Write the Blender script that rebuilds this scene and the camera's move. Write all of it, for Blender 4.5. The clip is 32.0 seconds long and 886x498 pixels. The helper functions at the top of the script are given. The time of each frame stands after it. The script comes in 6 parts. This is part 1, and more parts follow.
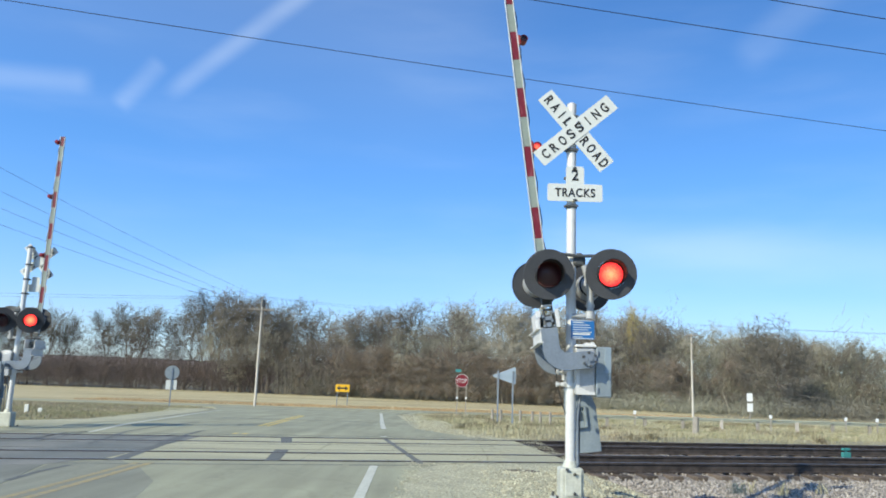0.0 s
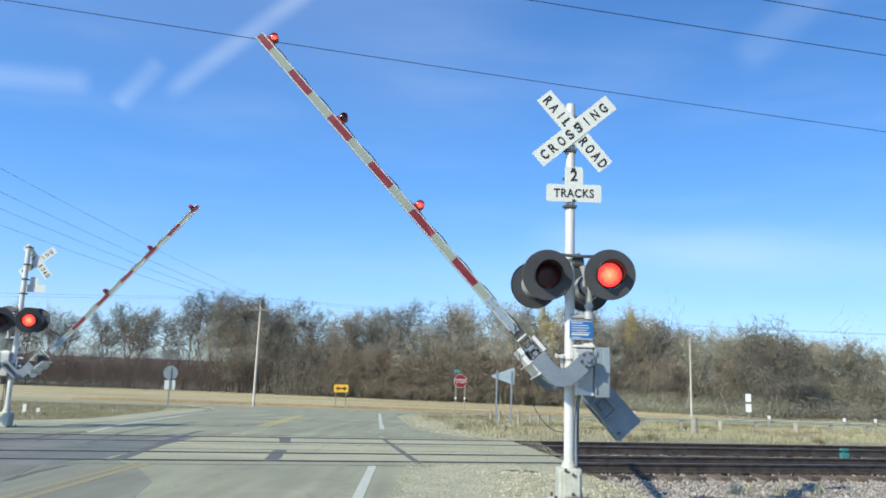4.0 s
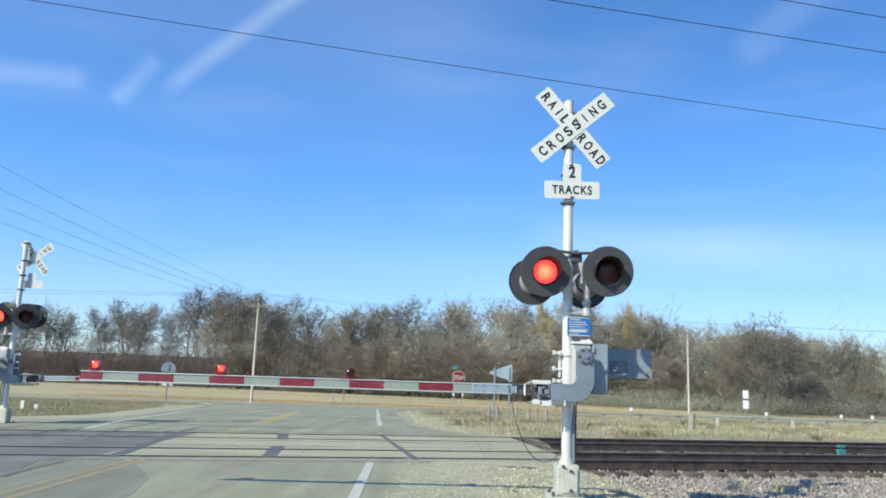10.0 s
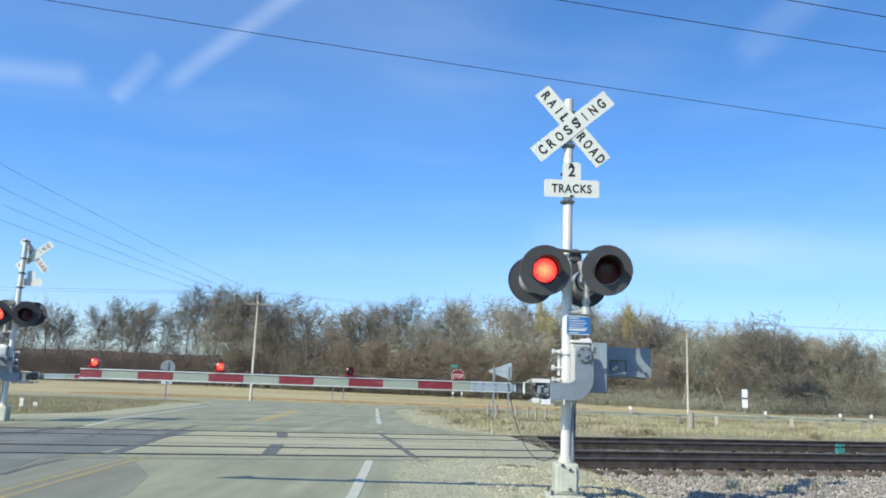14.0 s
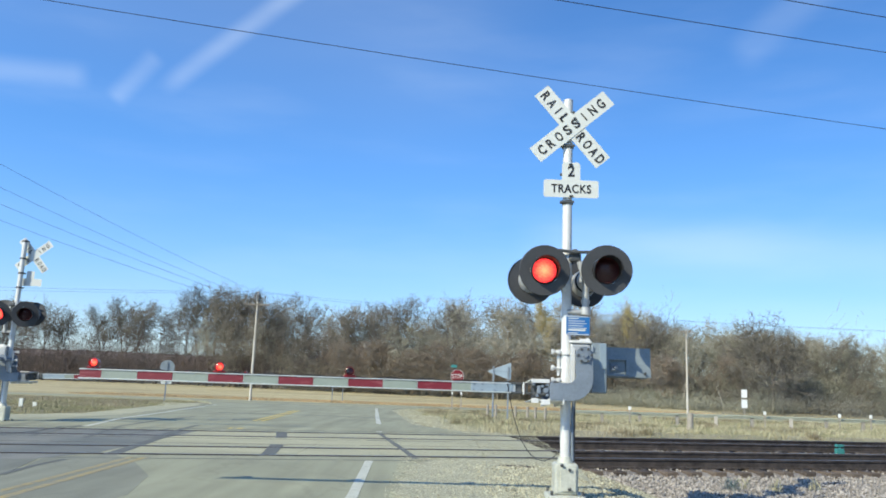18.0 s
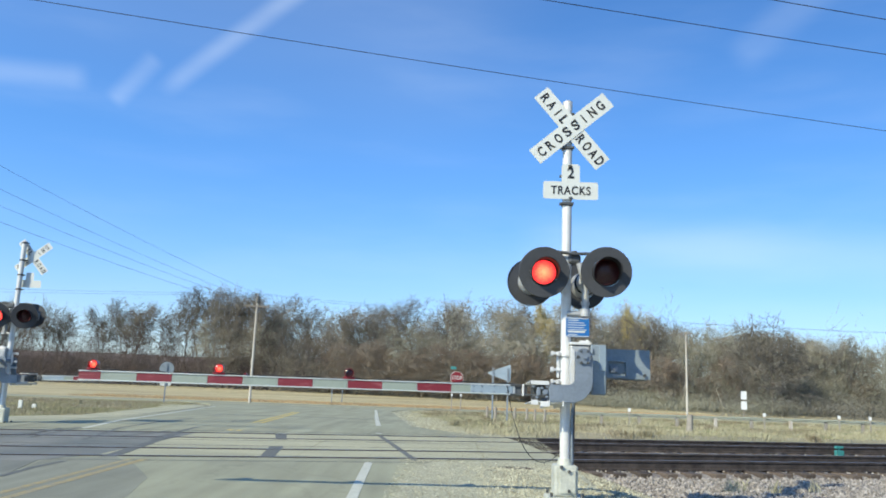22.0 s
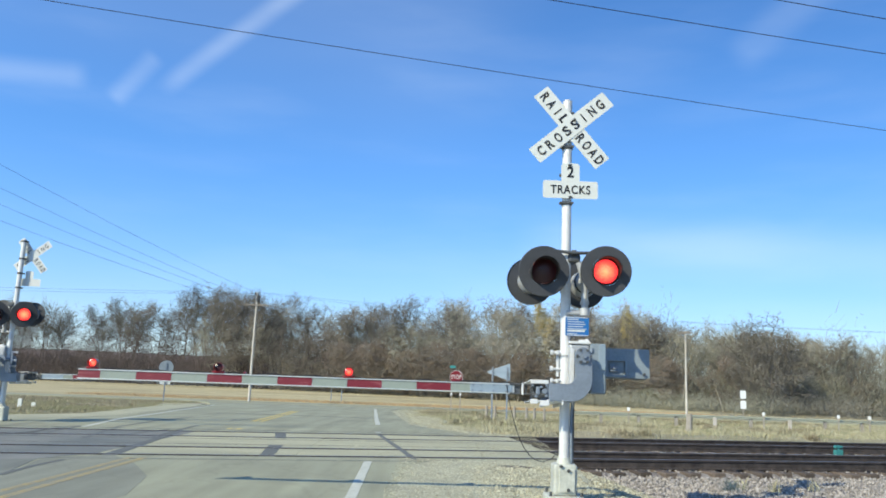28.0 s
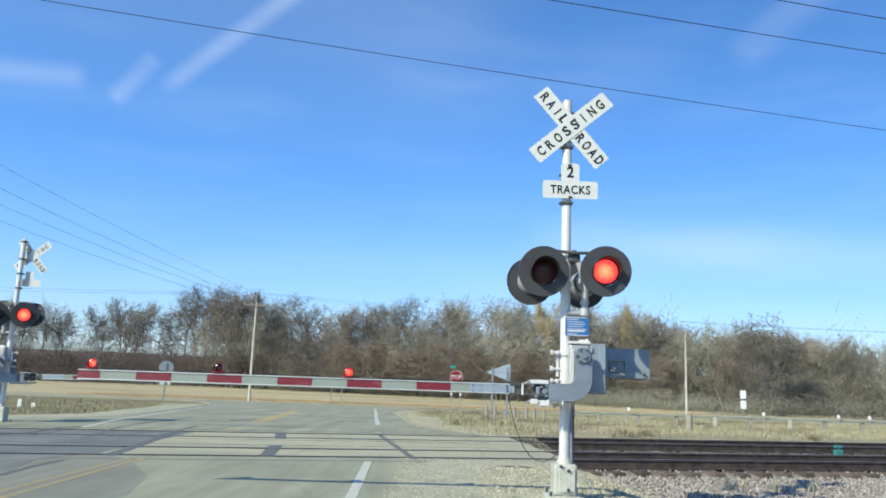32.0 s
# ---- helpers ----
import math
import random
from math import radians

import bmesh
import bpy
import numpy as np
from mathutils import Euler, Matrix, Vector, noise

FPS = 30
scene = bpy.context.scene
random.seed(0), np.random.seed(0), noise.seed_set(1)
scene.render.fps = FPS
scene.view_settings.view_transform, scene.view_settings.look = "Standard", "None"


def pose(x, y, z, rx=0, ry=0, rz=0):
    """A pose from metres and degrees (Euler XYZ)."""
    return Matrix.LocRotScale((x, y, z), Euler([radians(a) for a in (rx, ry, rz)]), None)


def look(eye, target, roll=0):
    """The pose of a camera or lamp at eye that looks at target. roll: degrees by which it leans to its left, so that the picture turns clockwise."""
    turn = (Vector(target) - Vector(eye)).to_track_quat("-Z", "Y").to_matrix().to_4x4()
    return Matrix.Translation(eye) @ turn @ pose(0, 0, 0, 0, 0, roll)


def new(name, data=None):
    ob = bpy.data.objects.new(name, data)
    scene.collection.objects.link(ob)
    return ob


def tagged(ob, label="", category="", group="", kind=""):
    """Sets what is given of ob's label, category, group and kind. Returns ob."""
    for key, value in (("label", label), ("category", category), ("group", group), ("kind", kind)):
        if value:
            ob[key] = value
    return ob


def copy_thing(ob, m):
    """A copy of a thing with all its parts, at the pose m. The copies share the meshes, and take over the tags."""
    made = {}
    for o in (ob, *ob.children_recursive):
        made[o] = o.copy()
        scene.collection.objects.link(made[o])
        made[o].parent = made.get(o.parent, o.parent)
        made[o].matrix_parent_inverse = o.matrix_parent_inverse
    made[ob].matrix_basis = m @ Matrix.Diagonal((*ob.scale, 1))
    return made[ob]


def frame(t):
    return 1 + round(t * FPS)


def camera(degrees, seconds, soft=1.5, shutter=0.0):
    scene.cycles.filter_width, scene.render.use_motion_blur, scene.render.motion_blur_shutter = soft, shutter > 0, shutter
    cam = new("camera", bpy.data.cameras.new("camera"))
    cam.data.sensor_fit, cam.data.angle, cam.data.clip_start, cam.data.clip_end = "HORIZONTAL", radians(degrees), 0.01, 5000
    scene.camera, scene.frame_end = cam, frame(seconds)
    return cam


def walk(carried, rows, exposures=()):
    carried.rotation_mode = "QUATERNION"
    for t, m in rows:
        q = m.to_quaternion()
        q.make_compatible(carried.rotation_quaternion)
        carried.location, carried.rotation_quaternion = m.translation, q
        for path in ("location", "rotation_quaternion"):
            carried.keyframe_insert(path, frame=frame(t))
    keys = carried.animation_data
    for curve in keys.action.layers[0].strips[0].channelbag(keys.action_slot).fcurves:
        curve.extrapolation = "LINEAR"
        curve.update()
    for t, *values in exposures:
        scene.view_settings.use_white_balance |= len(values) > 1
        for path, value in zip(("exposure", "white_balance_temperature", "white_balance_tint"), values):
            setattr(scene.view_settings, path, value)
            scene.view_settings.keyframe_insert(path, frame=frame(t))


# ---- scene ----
cam = camera(58.5, 32.0, soft=1.8)
EYE = Vector((0.0, 0.0, 1.37))


def aim(yaw, lift, lean):
    """The pose of the held camera, turned by a few tenths of a degree."""
    a, e = radians(yaw), radians(9.37 + lift)
    return look(EYE, EYE + Vector((-math.sin(a) * math.cos(e), math.cos(a) * math.cos(e), math.sin(e))), 2.0 + lean)


SWAY = (
    (0.0, 0.274, 0.243, -0.187), (0.5, 0.269, 0.294, -0.155), (1.0, 0.277, 0.335, -0.102), (1.5, 0.226, 0.352, -0.173),
    (2.0, 0.22, 0.311, -0.18), (2.5, 0.227, 0.332, -0.14), (3.0, 0.21, 0.252, -0.162), (3.5, 0.199, 0.288, -0.151),
    (5.5, 0.144, 0.18, -0.177), (6.0, 0.135, 0.227, -0.168), (6.5, 0.128, 0.22, -0.154), (7.0, 0.119, 0.179, -0.143),
    (7.5, 0.121, 0.187, -0.117), (8.0, 0.125, 0.061, -0.12), (8.5, 0.12, 0.056, -0.064), (9.0, 0.077, 0.017, -0.074),
    (9.5, 0.053, 0.031, -0.107), (10.0, 0.034, 0.026, -0.117), (10.5, -0.006, -0.12, -0.108), (11.0, -0.019, -0.15, -0.11),
    (11.5, -0.033, -0.124, -0.11), (12.0, -0.031, -0.084, -0.118), (12.5, -0.023, -0.008, -0.063), (13.0, -0.004, -0.006, -0.01))
SWAY_2 = (
    (13.5, -0.013, -0.055, -0.025), (14.0, -0.004, -0.081, -0.018), (14.5, -0.014, -0.116, -0.027), (16.5, 0.006, -0.206, 0.006),
    (17.0, 0.001, -0.188, 0.002), (17.5, -0.004, -0.126, 0.002), (18.0, -0.036, -0.069, -0.01), (18.5, -0.052, -0.072, -0.04),
    (19.0, -0.043, -0.065, 0.007), (19.5, -0.032, -0.059, 0.017), (20.0, -0.044, -0.011, -0.003), (21.0, -0.061, 0.001, 0.001),
    (22.0, -0.063, 0.054, -0.004), (22.5, -0.065, 0.062, 0.004), (23.0, -0.088, 0.055, 0.017), (23.5, -0.086, 0.001, -0.003),
    (24.0, -0.101, -0.049, 0.024), (25.0, -0.095, -0.054, 0.025), (25.5, -0.072, -0.008, 0.004), (27.5, -0.096, -0.059, 0.035),
    (28.0, -0.092, -0.018, 0.056), (29.0, -0.119, -0.088, 0.016), (30.0, -0.108, -0.1, 0.056), (31.0, -0.101, 0.011, 0.098),
    (32.0, -0.099, -0.008, 0.013))
walk(cam, [(t, aim(a, b, c)) for t, a, b, c in SWAY + SWAY_2], [(0.0, 0.0), (32.0, 0.0)])

# ---- world and sun ----
SUN_FROM = Vector((-1.36, -1.35, 1.27)).normalized()
SUN_EL = math.asin(SUN_FROM.z)
SUN_ROT = math.atan2(SUN_FROM.x, SUN_FROM.y)
world = bpy.data.worlds.new("sky")
scene.world = world
world.use_nodes = True
wn, wl = world.node_tree.nodes, world.node_tree.links
wn.clear()
w_out, w_bg, w_sky = wn.new("ShaderNodeOutputWorld"), wn.new("ShaderNodeBackground"), wn.new("ShaderNodeTexSky")
w_sky.sky_type, w_sky.sun_disc = "NISHITA", False
w_sky.sun_elevation, w_sky.sun_rotation = SUN_EL, SUN_ROT % (2 * math.pi)
w_sky.air_density, w_sky.dust_density, w_sky.ozone_density, w_sky.altitude = 1.0, 0.6, 2.5, 250
w_bg.inputs["Strength"].default_value = 0.143
w_geo = wn.new("ShaderNodeTexCoord")


def w_math(op, a, b=None, clamp=False):
    n = wn.new("ShaderNodeMath")
    n.operation, n.use_clamp = op, clamp
    for i, v in enumerate((a, b)):
        if v is None:
            continue
        if isinstance(v, (int, float)):
            n.inputs[i].default_value = v
        else:
            wl.new(v, n.inputs[i])
    return n.outputs[0]


def w_dot(vec):
    n = wn.new("ShaderNodeVectorMath")
    n.operation = "DOT_PRODUCT"
    wl.new(w_geo.outputs["Generated"], n.inputs[0])
    n.inputs[1].default_value = vec
    return n.outputs["Value"]


def w_range(v, lo, hi):
    n = wn.new("ShaderNodeMapRange")
    n.interpolation_type = "SMOOTHSTEP"
    wl.new(v, n.inputs["Value"])
    n.inputs["From Min"].default_value, n.inputs["From Max"].default_value = lo, hi
    return n.outputs["Result"]


def sky_way(az, el):
    a, e = radians(az), radians(el)
    return Vector((math.sin(a) * math.cos(e), math.cos(a) * math.cos(e), math.sin(e)))


def pale_streak(a, b, half, amount, soft=0.5):
    """A pale streak in the sky between two directions (azimuth, elevation), half as wide in degrees."""
    p, q = sky_way(*a), sky_way(*b)
    side = p.cross(q).normalized()
    mid = (p + q).normalized()
    along = (q - p).normalized()
    reach = math.asin(min(1, (q - p).length / 2))
    off = w_math("ABSOLUTE", w_dot(side))
    band = w_range(off, math.sin(radians(half)), math.sin(radians(half)) * (1 - soft))
    run = w_range(w_math("ABSOLUTE", w_dot(along)), math.sin(reach) * 1.1, math.sin(reach) * 0.75)
    front = w_math("GREATER_THAN", w_dot(mid), 0.3)
    return w_math("MULTIPLY", w_math("MULTIPLY", w_math("MULTIPLY", band, run), front), amount)


w_noise = wn.new("ShaderNodeTexNoise")
w_noise.inputs["Scale"].default_value, w_noise.inputs["Detail"].default_value = 3.0, 7.0
w_map = wn.new("ShaderNodeMapping")
w_map.inputs["Scale"].default_value = (1.0, 1.6, 5.0)
w_map.inputs["Rotation"].default_value = (0.2, 0.5, 0.3)
wl.new(w_geo.outputs["Generated"], w_map.inputs["Vector"])
wl.new(w_map.outputs["Vector"], w_noise.inputs["Vector"])
veil = w_math("MULTIPLY", w_range(w_noise.outputs["Fac"], 0.42, 0.80), 0.07)
# pale streaks mixed into the sky colour
streaks = [pale_streak((-10.5, 27.5), (-20.5, 19.0), 1.0, 0.17, 1.0), pale_streak((-21.2, 21.0), (-23.8, 17.6), 1.0, 0.12, 1.0),
           pale_streak((-34.0, 17.9), (-25.5, 18.9), 1.2, 0.15, 1.0), pale_streak((21.0, 22.0), (29.0, 27.5), 1.8, 0.07, 0.9),
           # broad faint band added to lift the sky's brightness on the left
           pale_streak((-70.0, 23.0), (6.0, 23.0), 13.0, 0.075, 1.0),
           pale_streak((6.0, 10.0), (36.0, 8.0), 2.6, 0.15, 1.0)]
total = veil
for s in streaks:
    total = w_math("ADD", total, w_math("MULTIPLY", s, w_math("ADD", w_noise.outputs["Fac"], 0.5)), True)
w_mix = wn.new("ShaderNodeMix")
w_mix.data_type = "RGBA"
wl.new(total, w_mix.inputs["Factor"])
w_tint = wn.new("ShaderNodeMix")
w_tint.data_type, w_tint.blend_type = "RGBA", "MULTIPLY"
w_tint.inputs["Factor"].default_value = 1.0
wl.new(w_sky.outputs["Color"], w_tint.inputs["A"])
w_haze = wn.new("ShaderNodeMix")
w_haze.data_type = "RGBA"
wl.new(w_range(w_dot((0, 0, 1)), 0.0, 0.30), w_haze.inputs["Factor"])
w_haze.inputs["A"].default_value, w_haze.inputs["B"].default_value = (0.765, 0.93, 1.23, 1), (0.565, 0.985, 1.42, 1)
wl.new(w_haze.outputs["Result"], w_tint.inputs["B"])
# the sky is a little brighter on the sun's side
w_side = wn.new("ShaderNodeVectorMath")
w_side.operation = "SCALE"
wl.new(w_tint.outputs["Result"], w_side.inputs[0])
wl.new(w_math("SUBTRACT", 1.0, w_math("MULTIPLY", w_dot((1, 0, 0)), 0.26)), w_side.inputs["Scale"])
wl.new(w_side.outputs["Vector"], w_mix.inputs["A"])
w_mix.inputs["B"].default_value = (7.0, 8.0, 9.0, 1)
wl.new(w_mix.outputs["Result"], w_bg.inputs["Color"])
wl.new(w_bg.outputs["Background"], w_out.inputs["Surface"])

sun = new("sun", bpy.data.lights.new("sun", "SUN"))
sun.data.energy, sun.data.angle, sun.data.color = 5.15, radians(0.53), (1.0, 0.935, 0.72)
sun.matrix_world = look(SUN_FROM * 200, (0, 0, 0))

# ---- materials ----
def surf(name, base, rough=0.7, metal=0.0, var=0.2, scale=3.0, fine=45.0, bump=0.15, second=None, blot=0.5, each=0.0, island=False, stretch=(1, 1, 1), glow=None):
    """A surface with stains at a coarse scale, grain at a fine one and slight relief. second: the colour of the stains."""
    m = bpy.data.materials.new(name)
    m.use_nodes = True
    n, l = m.node_tree.nodes, m.node_tree.links
    b = n["Principled BSDF"]
    b.inputs["Roughness"].default_value, b.inputs["Metallic"].default_value = rough, metal
    tc, mp = n.new("ShaderNodeTexCoord"), n.new("ShaderNodeMapping")
    mp.inputs["Scale"].default_value = stretch
    l.new(tc.outputs["Object"], mp.inputs["Vector"])
    big, small = n.new("ShaderNodeTexNoise"), n.new("ShaderNodeTexNoise")
    for t, s, d in ((big, scale, 5), (small, fine, 4)):
        t.inputs["Scale"].default_value, t.inputs["Detail"].default_value = s, d
        l.new(mp.outputs["Vector"], t.inputs["Vector"])
    second = second or tuple(c * (1 - 0.45 * min(1, var * 2.5)) for c in base)
    ramp = n.new("ShaderNodeMapRange")
    ramp.inputs["From Min"].default_value, ramp.inputs["From Max"].default_value = blot - 0.18, blot + 0.22
    l.new(big.outputs["Fac"], ramp.inputs["Value"])
    mix = n.new("ShaderNodeMix")
    mix.data_type = "RGBA"
    l.new(ramp.outputs["Result"], mix.inputs["Factor"])
    mix.inputs["A"].default_value, mix.inputs["B"].default_value = (*base, 1), (*second, 1)
    grain = n.new("ShaderNodeHueSaturation")
    val = n.new("ShaderNodeMapRange")
    val.inputs["From Min"].default_value, val.inputs["From Max"].default_value = 0.25, 0.75
    val.inputs["To Min"].default_value, val.inputs["To Max"].default_value = 1 - var, 1 + var
    l.new(small.outputs["Fac"], val.inputs["Value"])
    last = val.outputs["Result"]
    if each:
        if island:
            src = n.new("ShaderNodeNewGeometry").outputs["Random Per Island"]
        else:
            src = n.new("ShaderNodeObjectInfo").outputs["Random"]
        rr = n.new("ShaderNodeMapRange")
        rr.inputs["To Min"].default_value, rr.inputs["To Max"].default_value = 1 - each, 1 + each
        l.new(src, rr.inputs["Value"])
        mu = n.new("ShaderNodeMath")
        mu.operation = "MULTIPLY"
        l.new(last, mu.inputs[0]), l.new(rr.outputs["Result"], mu.inputs[1])
        last = mu.outputs[0]
    l.new(last, grain.inputs["Value"])
    l.new(mix.outputs["Result"], grain.inputs["Color"])
    l.new(grain.outputs["Color"], b.inputs["Base Color"])
    if bump:
        bp = n.new("ShaderNodeBump")
        bp.inputs["Strength"].default_value, bp.inputs["Distance"].default_value = bump, 0.02
        l.new(small.outputs["Fac"], bp.inputs["Height"])
        l.new(bp.outputs["Normal"], b.inputs["Normal"])
    if glow:
        b.inputs["Emission Color"].default_value, b.inputs["Emission Strength"].default_value = (*glow[0], 1), glow[1]
    return m


def road_surface(name, light, dark):
    """Old asphalt: stone grain, blotches, streaks along the lanes and a web of fine cracks."""
    m = surf(name, light, 0.9, var=0.15, scale=0.45, fine=70, bump=0.25, second=dark)
    n, l = m.node_tree.nodes, m.node_tree.links
    b = n["Principled BSDF"]
    old = b.inputs["Base Color"].links[0].from_socket
    tc, mp = n.new("ShaderNodeTexCoord"), n.new("ShaderNodeMapping")
    mp.inputs["Scale"].default_value = (1.6, 0.12, 1.0)
    mp.inputs["Rotation"].default_value = (0, 0, -0.05)
    l.new(tc.outputs["Object"], mp.inputs["Vector"])
    streak, warp, web = n.new("ShaderNodeTexNoise"), n.new("ShaderNodeTexNoise"), n.new("ShaderNodeTexVoronoi")
    streak.inputs["Scale"].default_value, streak.inputs["Detail"].default_value = 1.6, 6
    l.new(mp.outputs["Vector"], streak.inputs["Vector"])
    sr = n.new("ShaderNodeMapRange")
    sr.inputs["From Min"].default_value, sr.inputs["From Max"].default_value = 0.3, 0.7
    sr.inputs["To Min"].default_value, sr.inputs["To Max"].default_value = 0.82, 1.14
    l.new(streak.outputs["Fac"], sr.inputs["Value"])
    warp.inputs["Scale"].default_value = 1.3
    l.new(tc.outputs["Object"], warp.inputs["Vector"])
    shift = n.new("ShaderNodeVectorMath")
    shift.operation = "MULTIPLY_ADD"
    l.new(warp.outputs["Color"], shift.inputs[0])
    shift.inputs[1].default_value = (1.1, 1.1, 0)
    l.new(tc.outputs["Object"], shift.inputs[2])
    web.feature = "DISTANCE_TO_EDGE"
    web.inputs["Scale"].default_value = 0.42
    l.new(shift.outputs[0], web.inputs["Vector"])
    cr = n.new("ShaderNodeMapRange")
    cr.inputs["From Min"].default_value, cr.inputs["From Max"].default_value = 0.004, 0.014
    cr.inputs["To Min"].default_value, cr.inputs["To Max"].default_value = 0.90, 1.0
    l.new(web.outputs["Distance"], cr.inputs["Value"])
    mu = n.new("ShaderNodeMath")
    mu.operation = "MULTIPLY"
    l.new(sr.outputs["Result"], mu.inputs[0]), l.new(cr.outputs["Result"], mu.inputs[1])
    hs = n.new("ShaderNodeHueSaturation")
    l.new(old, hs.inputs["Color"]), l.new(mu.outputs[0], hs.inputs["Value"])
    l.new(hs.outputs["Color"], b.inputs["Base Color"])
    return m


def lit_lens(name, reach=1.0, power=2.2):
    """The glowing face of a lamp: a cluster of bright points on a red ground."""
    m = bpy.data.materials.new(name)
    m.use_nodes = True
    n, l = m.node_tree.nodes, m.node_tree.links
    b = n["Principled BSDF"]
    b.inputs["Base Color"].default_value = (0.3, 0.02, 0.01, 1)
    tc, cells, ramp = n.new("ShaderNodeTexCoord"), n.new("ShaderNodeTexVoronoi"), n.new("ShaderNodeValToRGB")
    cells.inputs["Scale"].default_value = 95 / reach
    l.new(tc.outputs["Object"], cells.inputs["Vector"])
    far, add = n.new("ShaderNodeVectorMath"), n.new("ShaderNodeMath")
    far.operation, add.operation = "LENGTH", "MULTIPLY_ADD"
    l.new(tc.outputs["Object"], far.inputs[0])
    l.new(far.outputs["Value"], add.inputs[0])
    add.inputs[1].default_value = 5.0 / reach
    spark = n.new("ShaderNodeMath")
    spark.operation = "MULTIPLY"
    l.new(cells.outputs["Distance"], spark.inputs[0])
    spark.inputs[1].default_value = 0.55
    l.new(spark.outputs[0], add.inputs[2])
    l.new(add.outputs[0], ramp.inputs["Fac"])
    ramp.color_ramp.elements[0].color, ramp.color_ramp.elements[1].color = (1.0, 0.66, 0.27, 1), (0.90, 0.048, 0.06, 1)
    ramp.color_ramp.elements[0].position, ramp.color_ramp.elements[1].position = 0.14, 0.90
    l.new(ramp.outputs["Color"], b.inputs["Emission Color"])
    b.inputs["Emission Strength"].default_value = power
    return m


def lens_glass(name, colour):
    m = bpy.data.materials.new(name)
    m.use_nodes = True
    n, l = m.node_tree.nodes, m.node_tree.links
    n.remove(n["Principled BSDF"])
    tr, gl, fr, mix = n.new("ShaderNodeBsdfTransparent"), n.new("ShaderNodeBsdfGlossy"), n.new("ShaderNodeFresnel"), n.new("ShaderNodeMixShader")
    tr.inputs["Color"].default_value = (*colour, 1)
    gl.inputs["Roughness"].default_value = 0.22
    fr.inputs["IOR"].default_value = 1.45
    l.new(fr.outputs[0], mix.inputs[0]), l.new(tr.outputs[0], mix.inputs[1]), l.new(gl.outputs[0], mix.inputs[2])
    l.new(mix.outputs[0], n["Material Output"].inputs["Surface"])
    return m


M_ROAD = road_surface("worn_asphalt", (0.345, 0.342, 0.225), (0.27, 0.267, 0.182))
M_ROAD_DARK = road_surface("darker_asphalt", (0.225, 0.228, 0.178), (0.172, 0.175, 0.145))
M_ROAD_MID = road_surface("mid_dark_asphalt", (0.27, 0.27, 0.195), (0.21, 0.21, 0.158))
M_DECK_DARK = surf("dark_deck", (0.145, 0.155, 0.138), 0.85, var=0.2, scale=0.7, fine=50, bump=0.25, second=(0.235, 0.23, 0.195))
M_DECK = surf("crossing_deck", (0.47, 0.445, 0.285), 0.9, var=0.25, scale=0.55, fine=30, bump=0.3, second=(0.345, 0.33, 0.22), stretch=(0.6, 1.6, 1))
M_PATCH = surf("asphalt_patch", (0.15, 0.155, 0.135), 0.85, var=0.2, scale=2, fine=60, bump=0.25)
M_YELLOW = surf("worn_yellow_paint", (0.43, 0.32, 0.11), 0.75, var=0.25, scale=7, fine=40, bump=0.15, second=(0.28, 0.255, 0.17), blot=0.44)
M_YELLOW_FRESH = surf("yellow_road_paint", (0.62, 0.46, 0.10), 0.7, var=0.15, scale=4, fine=40, bump=0.1, second=(0.45, 0.37, 0.16), blot=0.55)
M_WHITE_LINE = surf("road_white_paint", (0.60, 0.60, 0.49), 0.7, var=0.2, scale=7, fine=40, bump=0.15, second=(0.46, 0.455, 0.35), blot=0.55)
M_SHOULDER = surf("gravel_shoulder", (0.47, 0.45, 0.30), 0.95, var=0.5, scale=2.2, fine=26, bump=1.0, second=(0.33, 0.315, 0.22))
M_SOIL = surf("verge_soil", (0.31, 0.275, 0.175), 0.95, var=0.2, scale=0.5, fine=14, bump=0.2, second=(0.20, 0.185, 0.115))
M_FIELD = surf("stubble_field", (0.52, 0.445, 0.24), 0.95, var=0.35, scale=0.22, fine=3, bump=0.3, second=(0.30, 0.235, 0.12), blot=0.53, stretch=(0.18, 1, 1))
M_BALLAST = surf("ballast_bed", (0.29, 0.262, 0.225), 0.95, var=0.35, scale=1.5, fine=24, bump=0.6, second=(0.16, 0.14, 0.125))
M_STONE = surf("ballast_stone", (0.37, 0.335, 0.29), 0.9, var=0.2, scale=4, fine=50, bump=0.2, each=0.42, island=True)
M_PEBBLE = surf("pale_pebble", (0.42, 0.40, 0.285), 0.9, var=0.2, scale=4, fine=50, bump=0.2, each=0.45, island=True)
M_RAIL = surf("rusty_rail", (0.095, 0.078, 0.068), 0.75, 0.3, var=0.3, scale=6, fine=60, bump=0.2, second=(0.035, 0.028, 0.025))
M_RAILTOP = surf("polished_rail", (0.30, 0.28, 0.26), 0.4, 0.9, var=0.1, scale=3, fine=30, bump=0.05)
M_TIE = surf("creosoted_timber", (0.13, 0.10, 0.075), 0.85, var=0.35, scale=3, fine=30, bump=0.4, each=0.35, stretch=(1, 6, 6))
M_MAST = surf("silver_painted_mast", (0.64, 0.64, 0.62), 0.45, 0.1, var=0.06, scale=4, fine=40, bump=0.06, second=(0.55, 0.55, 0.53), blot=0.6)
M_GALV = surf("galvanised_steel", (0.20, 0.235, 0.275), 0.5, 0.2, var=0.10, scale=5, fine=30, bump=0.06, second=(0.16, 0.19, 0.225))
